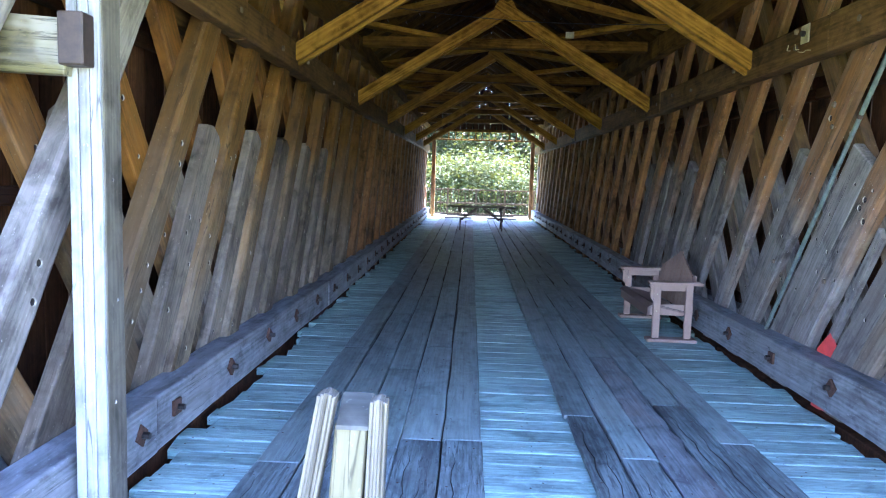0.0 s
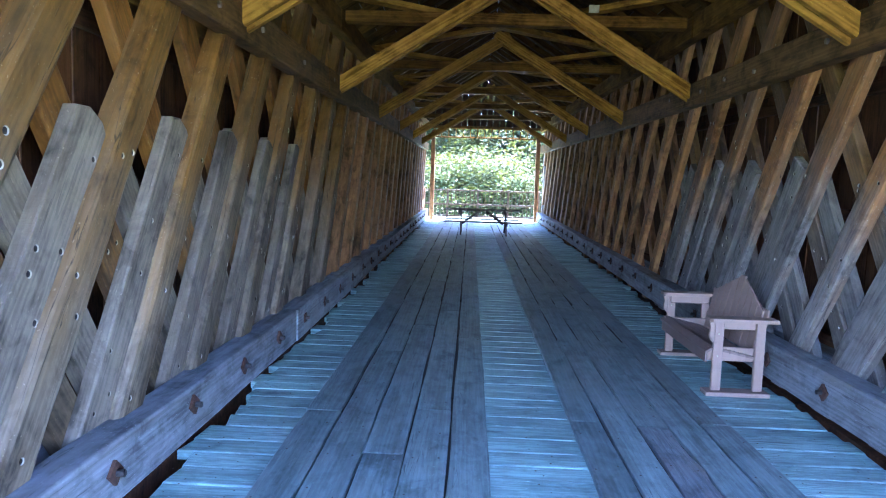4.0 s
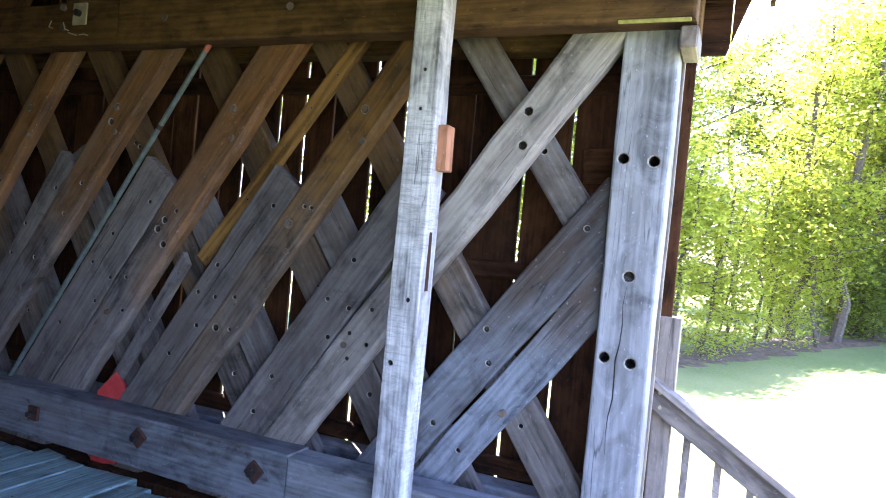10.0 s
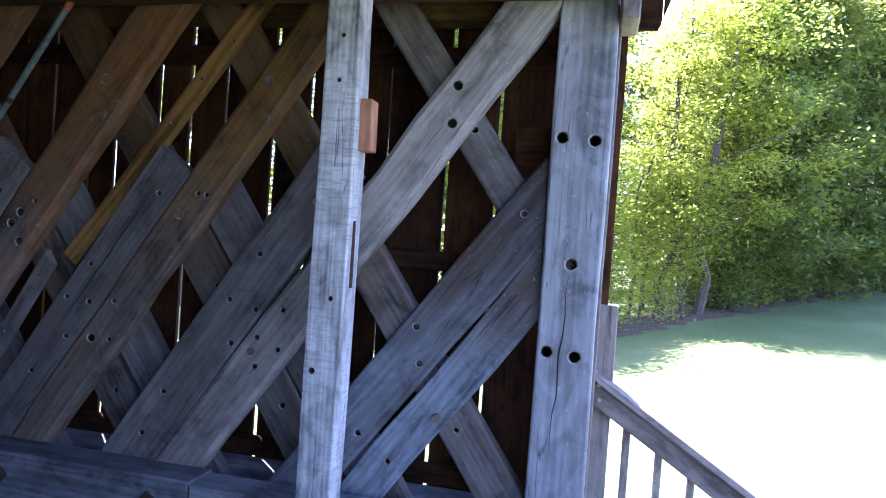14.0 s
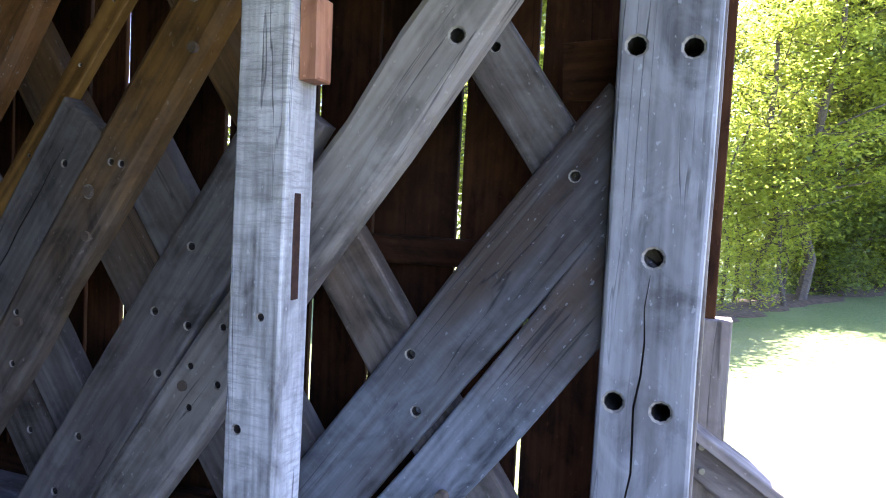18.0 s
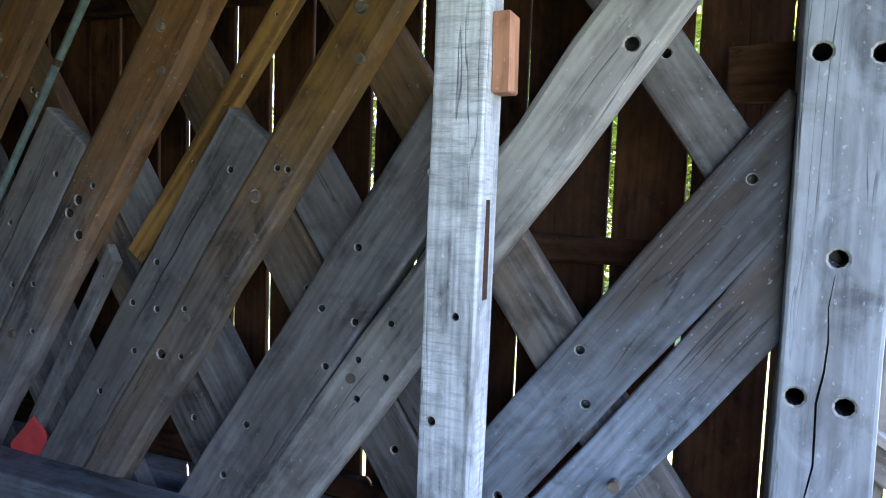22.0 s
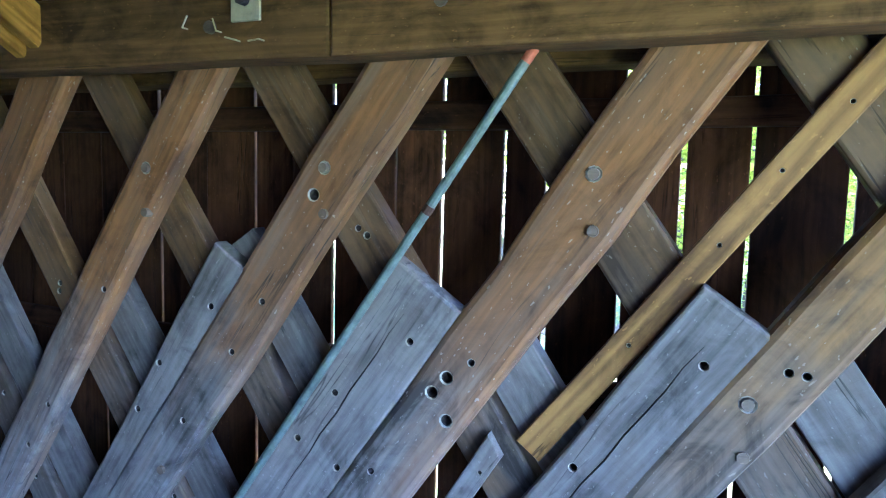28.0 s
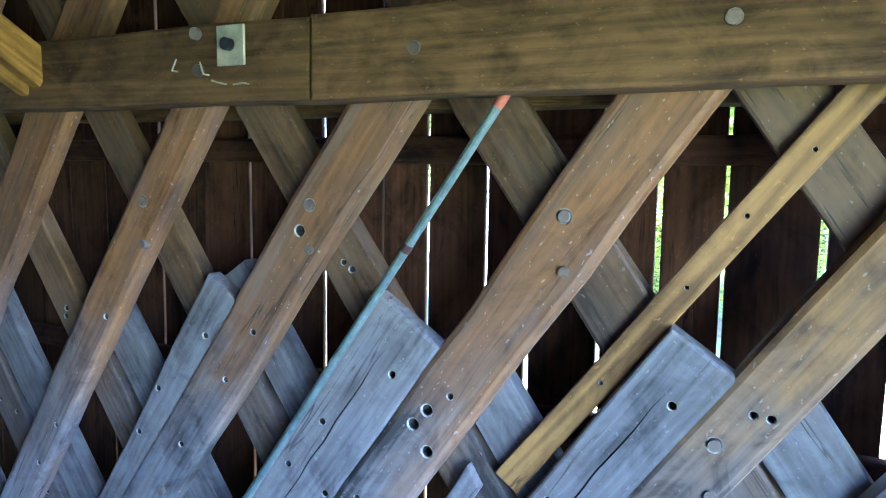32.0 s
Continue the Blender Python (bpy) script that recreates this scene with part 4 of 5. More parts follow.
for a, b in ((-0.165, 2.705), (-0.165, 2.85), (0.05, 2.705), (0.05, 2.85)):
    part("screw", rod(0.004, 0.004, 6), M_GALV, pq, m=axes((2.081, a, b), (0, 1, 0), (-1, 0, 0)))
# short cross board nailed behind the end post
bb = thing("blocking_board", (2.47, 0.1, 2.0), "dark brown board nailed across behind the end post", "board")
board("plank", bb, (2.46, -0.06, 2.035), (2.46, 0.30, 2.02), 0.17, 0.03, M_SIDING, (-1, 0, 0), c=0.004)
# mossy wedge strip under the beam end
part("shim", box(2.092, 2.106, -0.17, 0.13, 2.590, 2.606, 0.003), plain("mossy_wood", (0.30, 0.27, 0.06), 0.9, 0, 0.4, 20), wall_east)
part("beam_stub", box(2.14, 2.39, -0.20, -0.125, 2.495, 2.588, 0.008), M_RAIL, wall_east)

# newer narrow plank, broken strip and conduit against the lattice
np_ = thing("pine_plank", (2.2, 2.5, 0.4), "newer yellow-brown pine plank leaning along the lattice", "plank")
board("plank", np_, (2.284, 2.505, 1.33), (2.284, 1.475, 2.70), 0.092, 0.036, M_NEW, (-1, 0, 0), [((2.284, 1.66, 2.44), 0.006), ((2.284, 1.815, 2.256), 0.006), ((2.284, 1.963, 2.041), 0.006), ((2.284, 2.2, 1.72), 0.006)], c=0.004, deep=0.02)
st = thing("broken_strip", (2.2, 2.9, 0.4), "grey splintered strip of old timber against the lattice", "plank")
board("strip", st, (2.262, 3.14, 0.46), (2.262, 2.605, 1.33), 0.075, 0.04, M_SHORT, (-1, 0, 0), [((2.262, 2.66, 1.235), 0.007), ((2.262, 2.85, 0.93), 0.007)], e1=0.02, wear=0.012, c=0.006, deep=0.02)
cd = thing("conduit", (2.2, 3.3, 0.4), "slim grey-green metal conduit slanting along the lattice", "pipe")
a, b = Vector((2.2, 4.02, 0.38)), Vector((2.2, 2.51, 2.60))
part("tube", rod(0.016, (b - a).length, 12), M_CONDUIT, cd, m=axes(a, (1, 0, 0), b - a))
part("coupling", rod(0.0185, 0.03, 12), M_RUST, cd, m=axes(a.lerp(b, 0.775), (1, 0, 0), b - a))
part("rusty_end", rod(0.017, 0.11, 12), plain("orange_rust", (0.35, 0.10, 0.05), 0.8, 0.2, 0.3, 30), cd, m=axes(b - (b - a).normalized() * 0.04, (1, 0, 0), b - a))
# red board tucked behind the bottom chord
rb = thing("red_board", (2.2, 3.12, -0.1), "small red painted board tucked behind the chord", "board")
bm = plate([(-0.10, -0.26), (0.12, -0.22), (0.15, 0.235), (0.03, 0.345), (-0.115, 0.20)], 0.018, (), 0.003)
part("panel", bm, M_RED, rb, m=axes((2.238, 3.12, 0.22), (0, -1, 0), (-1, 0, 0.05)))

# white gate post of the right-hand side
gp = thing("gate_post", (1.97, 0.95, 0), "weathered whitewashed square post standing by the lattice wall", "post", "gate posts")
board("post", gp, (1.925, 0.945, 0.0), (1.925, 0.955, 3.42), 0.15, 0.125, M_WHITE, (-1, 0, 0), [((1.925, 0.955, 2.18), 0.008), ((1.925, 0.95, 2.36), 0.008), ((1.925, 0.93, 1.30), 0.01), ((1.925, 0.99, 1.0), 0.012)], wear=0.007, c=0.008, deep=0.03)
board("stop_block", gp, (2.0, 0.815, 1.905), (2.0, 0.82, 2.115), 0.075, 0.05, M_REDBLOCK, (0, -1, 0), c=0.005)
board("hinge_strip", gp, (1.985, 0.866, 1.345), (1.985, 0.868, 1.62), 0.03, 0.02, M_RUST, (0, -1, 0), c=0.002)

# left gate post with its rail
gl = thing("gate_post", (-1.95, 0.82, 0), "white fluted post with a grey weathered flank", "post", "gate posts")
board("core", gl, (-1.885, 0.8385, 0), (-1.885, 0.8375, 3.42), 0.145, 0.135, M_CORE, (1, 0, 0), [((-1.885, 0.83, 1.55), 0.006), ((-1.885, 0.85, 1.05), 0.006), ((-1.885, 0.82, 0.62), 0.008)], c=0.009, wear=0.005, deep=0.02)
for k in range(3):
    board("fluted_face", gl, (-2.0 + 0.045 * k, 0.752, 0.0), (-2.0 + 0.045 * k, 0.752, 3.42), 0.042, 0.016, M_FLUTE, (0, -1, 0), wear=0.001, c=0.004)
bl = part("hinge_block", box(-2.005, -1.905, 0.665, 0.75, 1.985, 2.185, 0.006), plain("dark_stained_block", (0.032, 0.019, 0.012), 0.6, 0, 0.5, 15), gl, "dark stained wooden hinge block")
lr = thing("gate_rail", (-2.3, 0.73, 2.08), "thick rail with peeling white paint and green lichen", "rail")
board("rail", lr, (-2.75, 0.71, 2.10), (-1.985, 0.70, 2.055), 0.215, 0.05, M_GREENED, (0, -1, 0), wear=0.008, e1=0.01)
# far gate posts
for x in (-1.93, 2.04):
    g = thing("gate_post", (x, FAR + 0.1, rise(FAR)), "weathered post at the far opening", "post", "gate posts")
    board("post", g, (x, FAR + 0.1, rise(FAR)), (x, FAR + 0.1, 3.6), 0.15, 0.15, M_FAR, (0, -1, 0))

# bollard in the entrance
bo = thing("bollard", (-0.70, -0.2, 0), "knee-high post of pale ribbed boards round a squared core", "bollard")
board("core", bo, (-0.765, -0.262, 0.0), (-0.697, -0.262, 0.962), 0.082, 0.09, M_CORE2, (0, -1, 0), c=0.004)
bm = bmesh.new()
low = [bm.verts.new(p) for p in ((-0.738, -0.268, 0.958), (-0.652, -0.268, 0.958), (-0.652, -0.172, 0.958), (-0.738, -0.172, 0.958))]
high = [bm.verts.new(p) for p in ((-0.737, -0.266, 0.968), (-0.653, -0.266, 0.968), (-0.653, -0.174, 1.025), (-0.737, -0.174, 1.025))]
bm.faces.new(high)
bm.faces.new(low)
for k in range(4):
    bm.faces.new((low[k], low[(k + 1) % 4], high[(k + 1) % 4], high[k]))
part("sloping_top", bm, M_MOTTLE, bo, "mottled grey end grain, cut on a slope")
for xa, xb, ta, tb in ((-0.94, -0.760, 1.052, 0.046), (-0.662, -0.630, 1.042, 0.042)):
    for q in range(5):
        f = (q - 2) / 5
        board("ribbed_strip", bo, (xa + f * tb * 1.35, -0.278 + 0.0015 * (q % 2), 0.0), (xb + f * tb, -0.278 + 0.0015 * (q % 2), ta - 0.004 * abs(q - 2)), tb / 5 + 0.001, 0.05, M_BOLL, (0, -1, 0), c=0.0022, wear=0.0006)

# small pale tag and a slack cable under the ties
tg = thing("paper_tag", (0.93, 7.98, 3.75), "small pale tag tacked to a roof timber", "tag")
part("sheet", box(0.87, 0.99, 8.04, 8.046, 3.70, 3.79, 0), M_GALV, tg)
cb = thing("cable", (0, 6.0, 3.62), "thin dark cable slung across under the roof", "cable")
cv = bmesh.new()
prev = None
for k in range(13):
    u = k / 12
    c = Vector((-2.1 + 4.2 * u, 5.6 + 0.9 * u, 3.56 - 0.10 * math.sin(math.pi * u)))
    ring = [cv.verts.new(c + Vector((0, 0.005 * math.cos(1.571 * j), 0.005 * math.sin(1.571 * j)))) for j in range(4)]
    if prev:
        for j in range(4):
            cv.faces.new((prev[j], prev[(j + 1) % 4], ring[(j + 1) % 4], ring[j]))
    prev = ring
part("wire", cv, M_IRON, cb)

# ---- garden bench by the right-hand wall ----
be = thing("garden_bench", (1.75, 5.77, 0), "tan slatted garden bench with a peaked back and dark seat", "bench")
Y0, Y1 = 5.13, 6.41
for y in (Y0, Y1):
    s = 1 if y == Y0 else -1
    part("foot_runner", box(1.40, 2.08, y - 0.07, y + 0.07, 0, 0.036), M_CHAIR, be)
    part("front_leg", box(1.475, 1.575, y - 0.02, y + 0.02, 0.036, 0.60), M_CHAIR, be)
    part("rear_leg", box(1.915, 2.015, y - 0.02, y + 0.02, 0.036, 0.62), M_CHAIR, be)
    part("side_rail", box(1.44, 2.04, y + s * 0.022, y + s * 0.057, 0.27, 0.385), M_CHAIR, be)
    part("arm_rail", box(1.50, 1.99, y + s * 0.021, y + s * 0.048, 0.53, 0.60), M_CHAIR, be)
    out = [(1.40, y - 0.045), (1.43, y - 0.075), (2.12, y - 0.07), (2.12, y + 0.07), (1.43, y + 0.075), (1.40, y + 0.045)]
    part("armrest", plate(out, 0.03, (), 0.006), M_CHAIR, be, m=Matrix.Translation((0, 0, 0.632)))
    br = [(1.475, 0.60), (1.42, 0.59), (1.435, 0.54), (1.425, 0.49), (1.44, 0.45), (1.475, 0.42)]
    part("arm_bracket", plate(br, 0.03, (), 0.004), M_CHAIR, be, m=axes((0, y - 0.015, 0), (1, 0, 0), (0, -1, 0)))
    for zz in (0.32, 0.50):
        part("screw", rod(0.008, 0.004, 8), M_GALV, be, m=axes((1.52, y - 0.0215, zz), (1, 0, 0), (0, -1, 0)))
for k in range(6):
    x = 1.43 + 0.088 * k
    z = 0.40 - 0.014 * k - (0.025 if k == 0 else 0)
    board("seat_slat", be, (x, Y0 - 0.015, z), (x, Y1 + 0.015, z), 0.082, 0.022, M_SEAT, (-0.5 if k == 0 else 0.14, 0, 1), c=0.005, wear=0.001)
board("seat_apron", be, (1.41, Y0 + 0.02, 0.31), (1.41, Y1 - 0.02, 0.31), 0.11, 0.022, M_SEAT, (-1, 0, 0), wear=0.001)
nb = 9
for k in range(nb):
    t = (k + 0.5) / nb
    y = Y0 + 0.09 + (Y1 - Y0 - 0.18) * t
    ztop = 0.90 - 0.44 * abs(t - 0.5)
    board("back_slat", be, (1.925, y, 0.33), (1.925 + 0.16 * (ztop - 0.33) / 0.56, y, ztop), (Y1 - Y0 - 0.18) / nb - 0.008, 0.02, M_CHAIR, (-1, 0, 0.28), c=0.004, wear=0.001, e1=0.028 * (-1 if t > 0.5 else 1) * (0 if abs(t - 0.5) < 0.02 else 1))
for z, x in ((0.42, 1.975), (0.66, 2.045)):
    part("back_rail", box(x, x + 0.025, Y0 + 0.03, Y1 - 0.03, z - 0.035, z + 0.035), M_CHAIR, be)

# the bench is shallow: draw its depth in
be.matrix_basis = Matrix.Translation((1.525, 0, 0)) @ Matrix.Diagonal((0.75, 1, 1, 1)) @ Matrix.Translation((-1.475, 0, 0)) @ WORLD[be]

# ---- picnic table near the far end ----
PY = 19.2
pz = rise(PY)
pt = thing("picnic_table", (-0.08, PY, pz), "dark weathered wooden picnic table with braced legs", "table")
for k in range(5):
    board("top_plank", pt, (-1.18, PY - 0.3 + 0.15 * k, pz + 0.75), (1.02, PY - 0.3 + 0.15 * k, pz + 0.75), 0.142, 0.038, M_TABLE, (0, 0, 1), wear=0.002)
for s in (-1, 1):
    for k in range(2):
        yy = PY + s * (0.62 + 0.15 * k)
        board("bench_plank", pt, (-1.18, yy, pz + 0.44), (1.02, yy, pz + 0.44), 0.142, 0.038, M_TABLE, (0, 0, 1), wear=0.002)
for x in (-0.72, 0.56):
    for s in (-1, 1):
        board("leg", pt, (x, PY + s * 0.55, pz), (x, PY + s * 0.22, pz + 0.71), 0.09, 0.04, M_TABLE, (-1, 0, 0))
    part("bench_bearer", box(x + 0.005, x + 0.043, PY - 0.78, PY + 0.78, pz + 0.31, pz + 0.40), M_TABLE, pt)
    part("top_bearer", box(x - 0.045, x - 0.005, PY - 0.36, PY + 0.36, pz + 0.62, pz + 0.71), M_TABLE, pt)
for x, xe in ((-0.68, -0.16), (0.52, 0.0)):
    board("diagonal_brace", pt, (x, PY - 0.02, pz + 0.33), (xe, PY - 0.02, pz + 0.70), 0.085, 0.04, M_TABLE, (0, -1, 0))

# ---- railings ----


def fence(name, label, p0, p1, height, mid, gap, wood_mat):
    """A railing of posts, a top and a middle rail, and upright bars between p0 and p1."""
    p0, p1 = Vector(p0), Vector(p1)
    f = thing(name, p0, label, "railing")
    d = p1 - p0
    side = Vector((0, -1, 0)) if abs(d.x) > abs(d.y) else Vector((-1, 0, 0))
    for h, w in ((height, 0.05), (mid, 0.07), (0.08, 0.07)):
        board("rail", f, p0 + Vector((0, 0, h)), p1 + Vector((0, 0, h)), w, 0.045, wood_mat, side, wear=0.002)
    n = int(d.length / gap)
    me = None
    for k in range(n + 1):
        q = p0 + d * (k / n)
        if k % 8 == 0:
            part("post", box(q.x - 0.045, q.x + 0.045, q.y - 0.045, q.y + 0.045, q.z - 0.1, q.z + height + 0.04), wood_mat, f)
        else:
            me = me or mesh_of("baluster", box(-0.014, 0.014, -0.014, 0.014, 0.05, height, 0.002), wood_mat)
            part("baluster", me, wood_mat, f, m=Matrix.Translation(q - side * 0.03))
    return f


zf = rise(FAR) - 0.02
fence("far_railing", "wooden guard railing with slim uprights beyond the far opening", (-2.6, FAR + 1.7, zf + 0.02), (2.6, FAR + 1.7, zf + 0.02), 1.12, 0.55, 0.15, M_DARKRAIL)
# sloping stair rail outside the right-hand corner
sr = thing("stair_railing", (2.62, -0.17, 0), "weathered wooden stair railing sloping down to the lawn", "railing")
board("newel_post", sr, (2.60, -0.168, -1.1), (2.60, -0.168, 1.318), 0.095, 0.09, M_RAIL, (-1, 0, 0))
board("handrail", sr, (2.545, -0.115, 0.945), (2.545, -2.3, -0.45), 0.125, 0.04, M_RAIL, (-1, 0, 0), c=0.008)
board("rail_cap", sr, (2.575, -0.10, 1.035), (2.575, -2.3, -0.37), 0.11, 0.03, M_RAIL, (0, 0.55, 0.83), c=0.006)
board("lower_rail", sr, (2.56, -0.115, 0.12), (2.56, -1.7, -0.9), 0.09, 0.04, M_RAIL, (-1, 0, 0))
bal = mesh_of("baluster", box(-0.017, 0.017, -0.017, 0.017, -0.98, 0.0, 0.003), M_RAIL)
for k in range(11):
    y = -0.295 - 0.146 * k
    part("baluster", bal, M_RAIL, sr, m=Matrix.Translation((2.60, y, 0.92 + 0.638 * (y + 0.115))))
board("foot_post", sr, (2.60, -2.25, -1.5), (2.60, -2.25, -0.25), 0.095, 0.09, M_RAIL, (-1, 0, 0))
for y, z in ((-0.155, 0.955), (-0.16, 0.885)):
    part("bolt", rod(0.009, 0.008, 8), M_GALV, sr, m=axes((2.544, y, z), (0, 1, 0), (-1, 0, 0)))
steps = thing("stair_steps", (3.2, -1.2, -1.0), "plain wooden steps beside the entrance", "steps", kind="structure")
for k in range(5):
    part("tread", box(2.66, 3.9, -0.3 - 0.29 * (k + 1), -0.3 - 0.29 * k, -0.19 - 0.18 * (k + 1), -0.15 - 0.18 * (k + 1)), M_RAIL, steps)

# ---- trees ----


def tree(name, seed, height, spread, leaf, leaves, low, fine=1.0, bark=M_BARK):
    """A trunk with limbs and a crown of many small leaves."""
    r = random.Random(seed)
    t = thing(name, (0, 0, 0))
    bm = bmesh.new()

    def limb(a, b, r0, r1, n=4, seg=7):
        a, b = Vector(a), Vector(b)
        rings = []
        for i in range(n + 1):
            q = a.lerp(b, i / n) + Vector((r.uniform(-1, 1), r.uniform(-1, 1), 0)) * (b - a).length * 0.025 * (0 < i < n)
            rr = r0 + (r1 - r0) * i / n
            m = axes(q, (1, 0, 0.01) if abs((b - a).normalized().x) < 0.9 else (0, 1, 0), b - a)
            rings.append([bm.verts.new(m @ Vector((rr * math.cos(6.283 * k / seg), rr * math.sin(6.283 * k / seg), 0))) for k in range(seg)])
        for u, v in zip(rings, rings[1:]):
            for k in range(seg):
                bm.faces.new((u[k], u[(k + 1) % seg], v[(k + 1) % seg], v[k]))
    top = Vector((r.uniform(-0.6, 0.6), r.uniform(-0.6, 0.6), height * 0.93))
    limb((0, 0, -0.3), top, height * 0.014, 0.03, 8)
    tips = []
    n = 26
    for i in range(n):
        f = low + (0.96 - low) * (i / n)
        base = top * f
        ang = i * 2.4 + r.uniform(-0.4, 0.4)
        ln = spread * (1.05 - 0.72 * ((f - low) / (1 - low)) ** 1.4) * r.uniform(0.65, 1.1)
        tip = base + Vector((math.cos(ang) * ln, math.sin(ang) * ln, ln * r.uniform(0.12, 0.5)))
        limb(base, tip, height * 0.005 * (1.1 - f), 0.012, 3, 5)
        for k in range(5):
            tips.append(base.lerp(tip, r.uniform(0.35, 1.05)) + Vector((r.gauss(0, 0.35), r.gauss(0, 0.35), r.gauss(0, 0.25))))
    part("trunk", bm, bark, t)
    vs, fs = [], []
    per = leaves // len(tips)
    for c in tips:
        sz = r.uniform(0.5, 0.95)
        for _ in range(per):
            p = c + Vector((r.gauss(0, sz * 0.55), r.gauss(0, sz * 0.55), r.gauss(0, sz * 0.28)))
            u = Vector((r.gauss(0, 1), r.gauss(0, 1), r.gauss(0, 0.45))).normalized()
            v = u.cross(Vector((r.gauss(0, 0.5), r.gauss(0, 0.5), 1))).normalized()
            a = r.uniform(0.05, 0.115) * fine
            k = len(vs)
            vs += [p - u * a, p + v * a * 0.55, p + u * a, p - v * a * 0.55]
            fs.append((k, k + 1, k + 2, k + 3))
    me = bpy.data.meshes.new("crown")
    me.from_pydata(vs, [], fs)
    me.materials.append(leaf)
    part("crown", me, leaf, t)
    return t


def plant(proto, x, y, turn, s, label, category, group):
    o = copy_thing(proto, Matrix.Translation((x, y, land(x, y))) @ pose(0, 0, 0, 0, 0, turn) @ Matrix.Diagonal((s, s, s, 1)))
    return tagged(o, label, category, group)


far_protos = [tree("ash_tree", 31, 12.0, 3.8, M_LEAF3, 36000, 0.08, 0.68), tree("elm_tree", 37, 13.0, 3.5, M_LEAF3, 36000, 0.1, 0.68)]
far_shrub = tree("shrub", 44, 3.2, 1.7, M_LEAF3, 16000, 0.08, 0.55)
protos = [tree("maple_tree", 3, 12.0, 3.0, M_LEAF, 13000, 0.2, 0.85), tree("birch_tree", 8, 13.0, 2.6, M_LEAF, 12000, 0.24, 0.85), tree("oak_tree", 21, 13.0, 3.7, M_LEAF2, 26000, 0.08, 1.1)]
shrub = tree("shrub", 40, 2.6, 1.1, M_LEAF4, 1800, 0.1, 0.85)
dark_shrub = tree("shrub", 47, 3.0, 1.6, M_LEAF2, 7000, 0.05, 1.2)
sapling = tree("sapling", 52, 6.0, 1.3, M_LEAF, 3000, 0.3, 0.85)


def edge(u):
    """The foot of the wood, a bent line across the lawn; u runs from the bridge outwards."""
    pts = ((13.5, 9.0), (14.6, 3.4), (17.0, 0.4), (20.2, -1.4), (25.0, -4.2), (34.0, -10.2), (46.0, -18.6), (62.0, -30.0))
    k = min(int(u), len(pts) - 2)
    f = u - k
    return pts[k][0] + (pts[k + 1][0] - pts[k][0]) * f, pts[k][1] + (pts[k + 1][1] - pts[k][1]) * f


rt = random.Random(5)
for i in range(13):
    u = 0.3 + 0.34 * i
    x, y = edge(u)
    back = 4.6 if u < 3.4 else 1.2
    plant(protos[i % 2], x + 0.55 * back + rt.uniform(-0.2, 0.9), y + 0.84 * back + rt.uniform(-0.4, 0.6), rt.uniform(0, 360), rt.uniform(1.0, 1.25), "tall leafy tree with sunlit yellow-green foliage at the lawn's edge", "tree", "trees along the lawn")
for i in range(12):
    u = 4.25 + 0.21 * i
    x, y = edge(u)
    plant(protos[2], x + 1.4 + rt.uniform(-0.4, 1.0), y + 1.0 + rt.uniform(-0.6, 0.6), rt.uniform(0, 360), rt.uniform(1.1, 1.3) + 0.06 * i, "tall shaded dark green tree at the lawn's edge", "tree", "trees along the lawn")
for i in range(5):
    u = 4.0 + 0.5 * i
    x, y = edge(u)
    plant(protos[(2, 1)[i % 2]], x + 6.5 + rt.uniform(-1, 1), y + 4.5 + rt.uniform(-1, 1), rt.uniform(0, 360), rt.uniform(1.0, 1.25), "tall tree deeper in the wood", "tree", "trees along the lawn")
for i in range(8):
    x, y = edge(4.3 + 0.3 * i)
    plant(dark_shrub, x + 1.2 + rt.uniform(-0.3, 1.0), y + 0.9 + rt.uniform(-0.3, 0.6), rt.uniform(0, 360), rt.uniform(0.8, 1.2) + 0.08 * i, "dark leafy shrub under the trees", "shrub", "shrubs along the lawn")
for i in range(14):
    x, y = edge(0.9 + 0.26 * i)
    plant(sapling, x + 1.0 + rt.uniform(-0.5, 1.6), y + 0.6 + rt.uniform(-0.5, 0.9), rt.uniform(0, 360), rt.uniform(0.7, 1.15), "slim young tree with a bare stem", "tree", "saplings along the lawn")
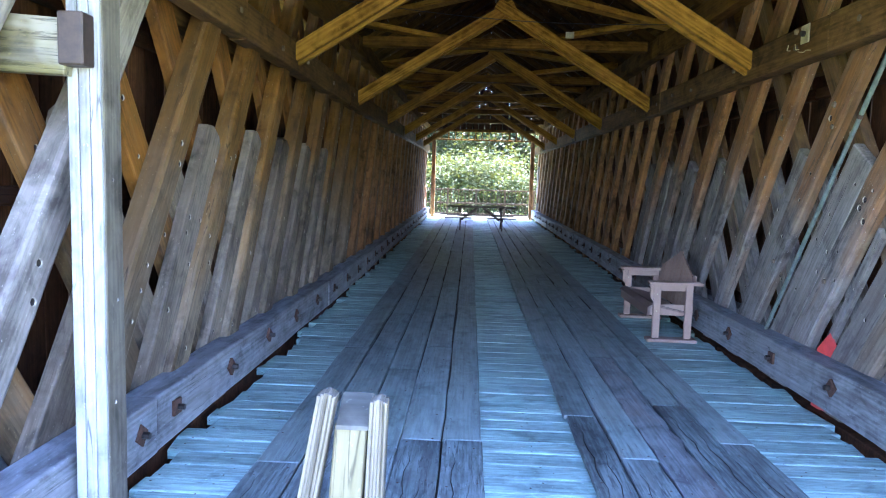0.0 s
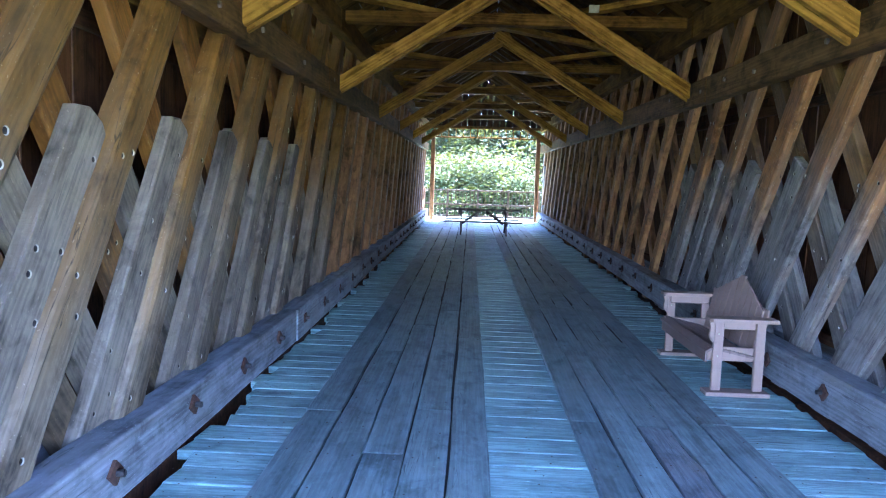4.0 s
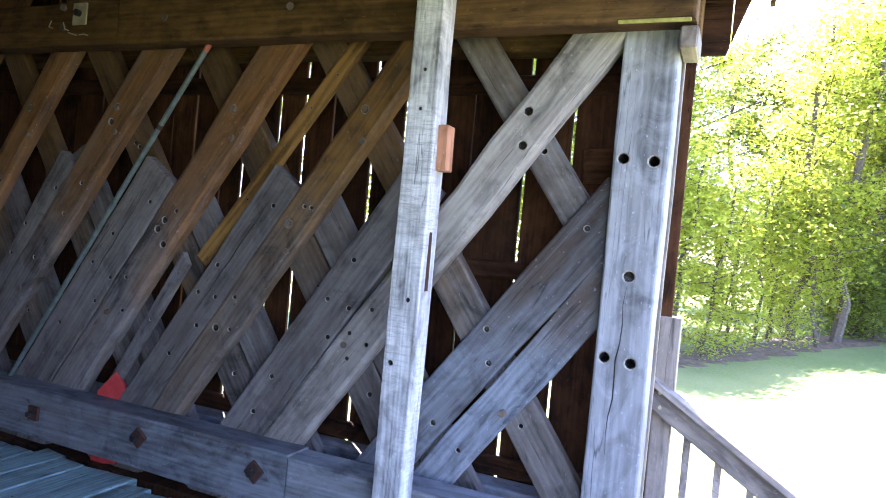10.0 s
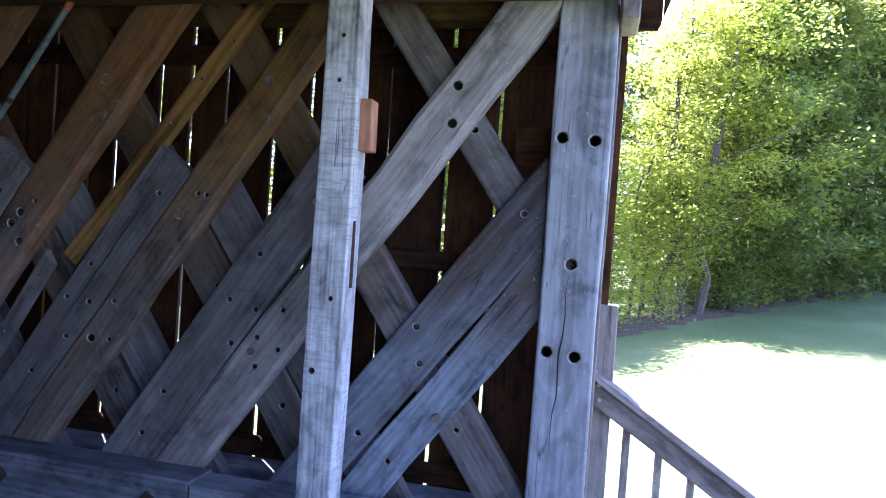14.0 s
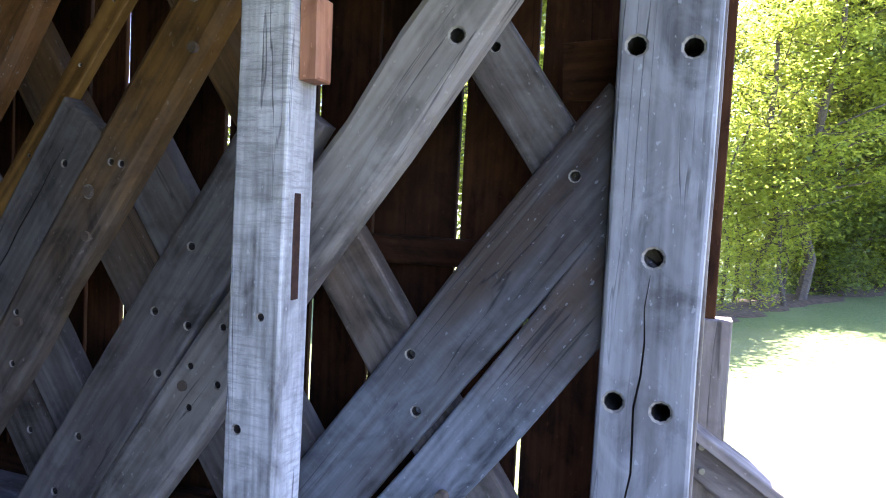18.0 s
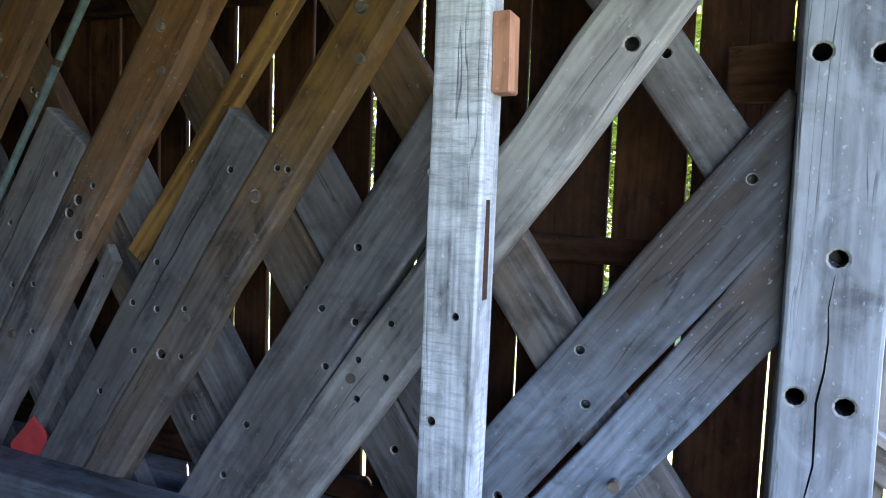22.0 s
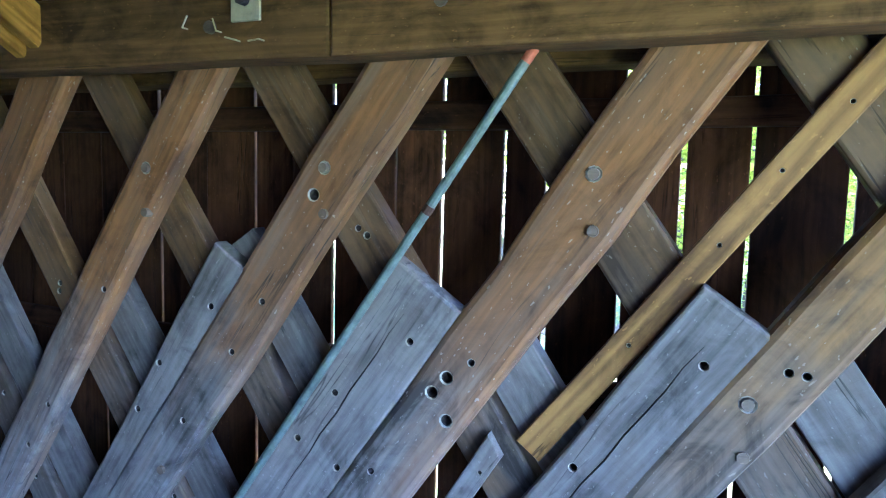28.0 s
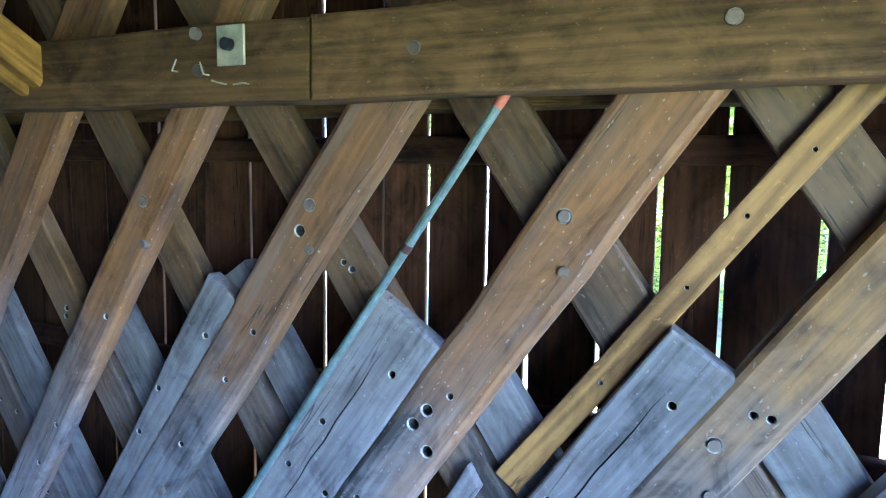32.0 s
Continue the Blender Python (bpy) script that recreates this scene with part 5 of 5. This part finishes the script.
for i in range(13):
    x, y = edge(0.8 + 0.37 * i)
    plant(shrub, x + 0.9 + rt.uniform(-0.3, 1.5), y + 0.6 + rt.uniform(-0.3, 0.9), rt.uniform(0, 360), rt.uniform(0.5, 1.0), "leafy green shrub under the trees", "shrub", "shrubs along the lawn")
for i in range(10):
    x = -15 + 3.3 * i + rt.uniform(-0.7, 0.7)
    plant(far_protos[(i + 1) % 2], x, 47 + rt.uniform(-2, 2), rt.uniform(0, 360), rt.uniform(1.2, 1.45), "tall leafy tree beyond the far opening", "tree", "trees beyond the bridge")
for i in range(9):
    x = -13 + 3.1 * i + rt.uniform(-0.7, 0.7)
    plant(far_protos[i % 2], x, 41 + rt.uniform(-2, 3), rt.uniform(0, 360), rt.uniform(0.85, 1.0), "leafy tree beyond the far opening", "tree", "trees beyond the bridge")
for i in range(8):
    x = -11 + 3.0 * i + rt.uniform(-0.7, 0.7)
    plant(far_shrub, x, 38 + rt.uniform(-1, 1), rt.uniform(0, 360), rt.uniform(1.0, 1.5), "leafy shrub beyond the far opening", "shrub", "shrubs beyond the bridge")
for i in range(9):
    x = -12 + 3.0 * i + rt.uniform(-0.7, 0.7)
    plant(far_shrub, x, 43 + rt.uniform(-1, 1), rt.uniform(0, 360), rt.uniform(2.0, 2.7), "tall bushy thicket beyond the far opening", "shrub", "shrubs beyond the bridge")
for o in protos + far_protos + [shrub, far_shrub, sapling, dark_shrub]:
    for q in list(o.children_recursive) + [o]:
        bpy.data.objects.remove(q)

# leaf litter below the trees
bm = bmesh.new()
rows = []
for i in range(57):
    x, y = edge(0.5 + 0.1 * i)
    rows.append([bm.verts.new((x + 0.55 * d + 0.2 * math.sin(i * 1.7 + d), y + 0.84 * d + 0.2 * math.cos(i * 2.3), land(x + 0.55 * d, y + 0.84 * d) + h)) for d, h in ((0.25, 0.0), (0.6, 0.05), (1.4, 0.05), (2.0, 0.0))])
for u, v in zip(rows, rows[1:]):
    for k in range(3):
        bm.faces.new((u[k], u[k + 1], v[k + 1], v[k]))
lit = part("leaf_litter", bm, plain("brown_leaf_litter", (0.10, 0.065, 0.035), 0.9, 0, 0.6, 5, 0.8), None)
tagged(lit, "brown fallen leaves along the edge of the wood", "leaf litter", kind="stuff")
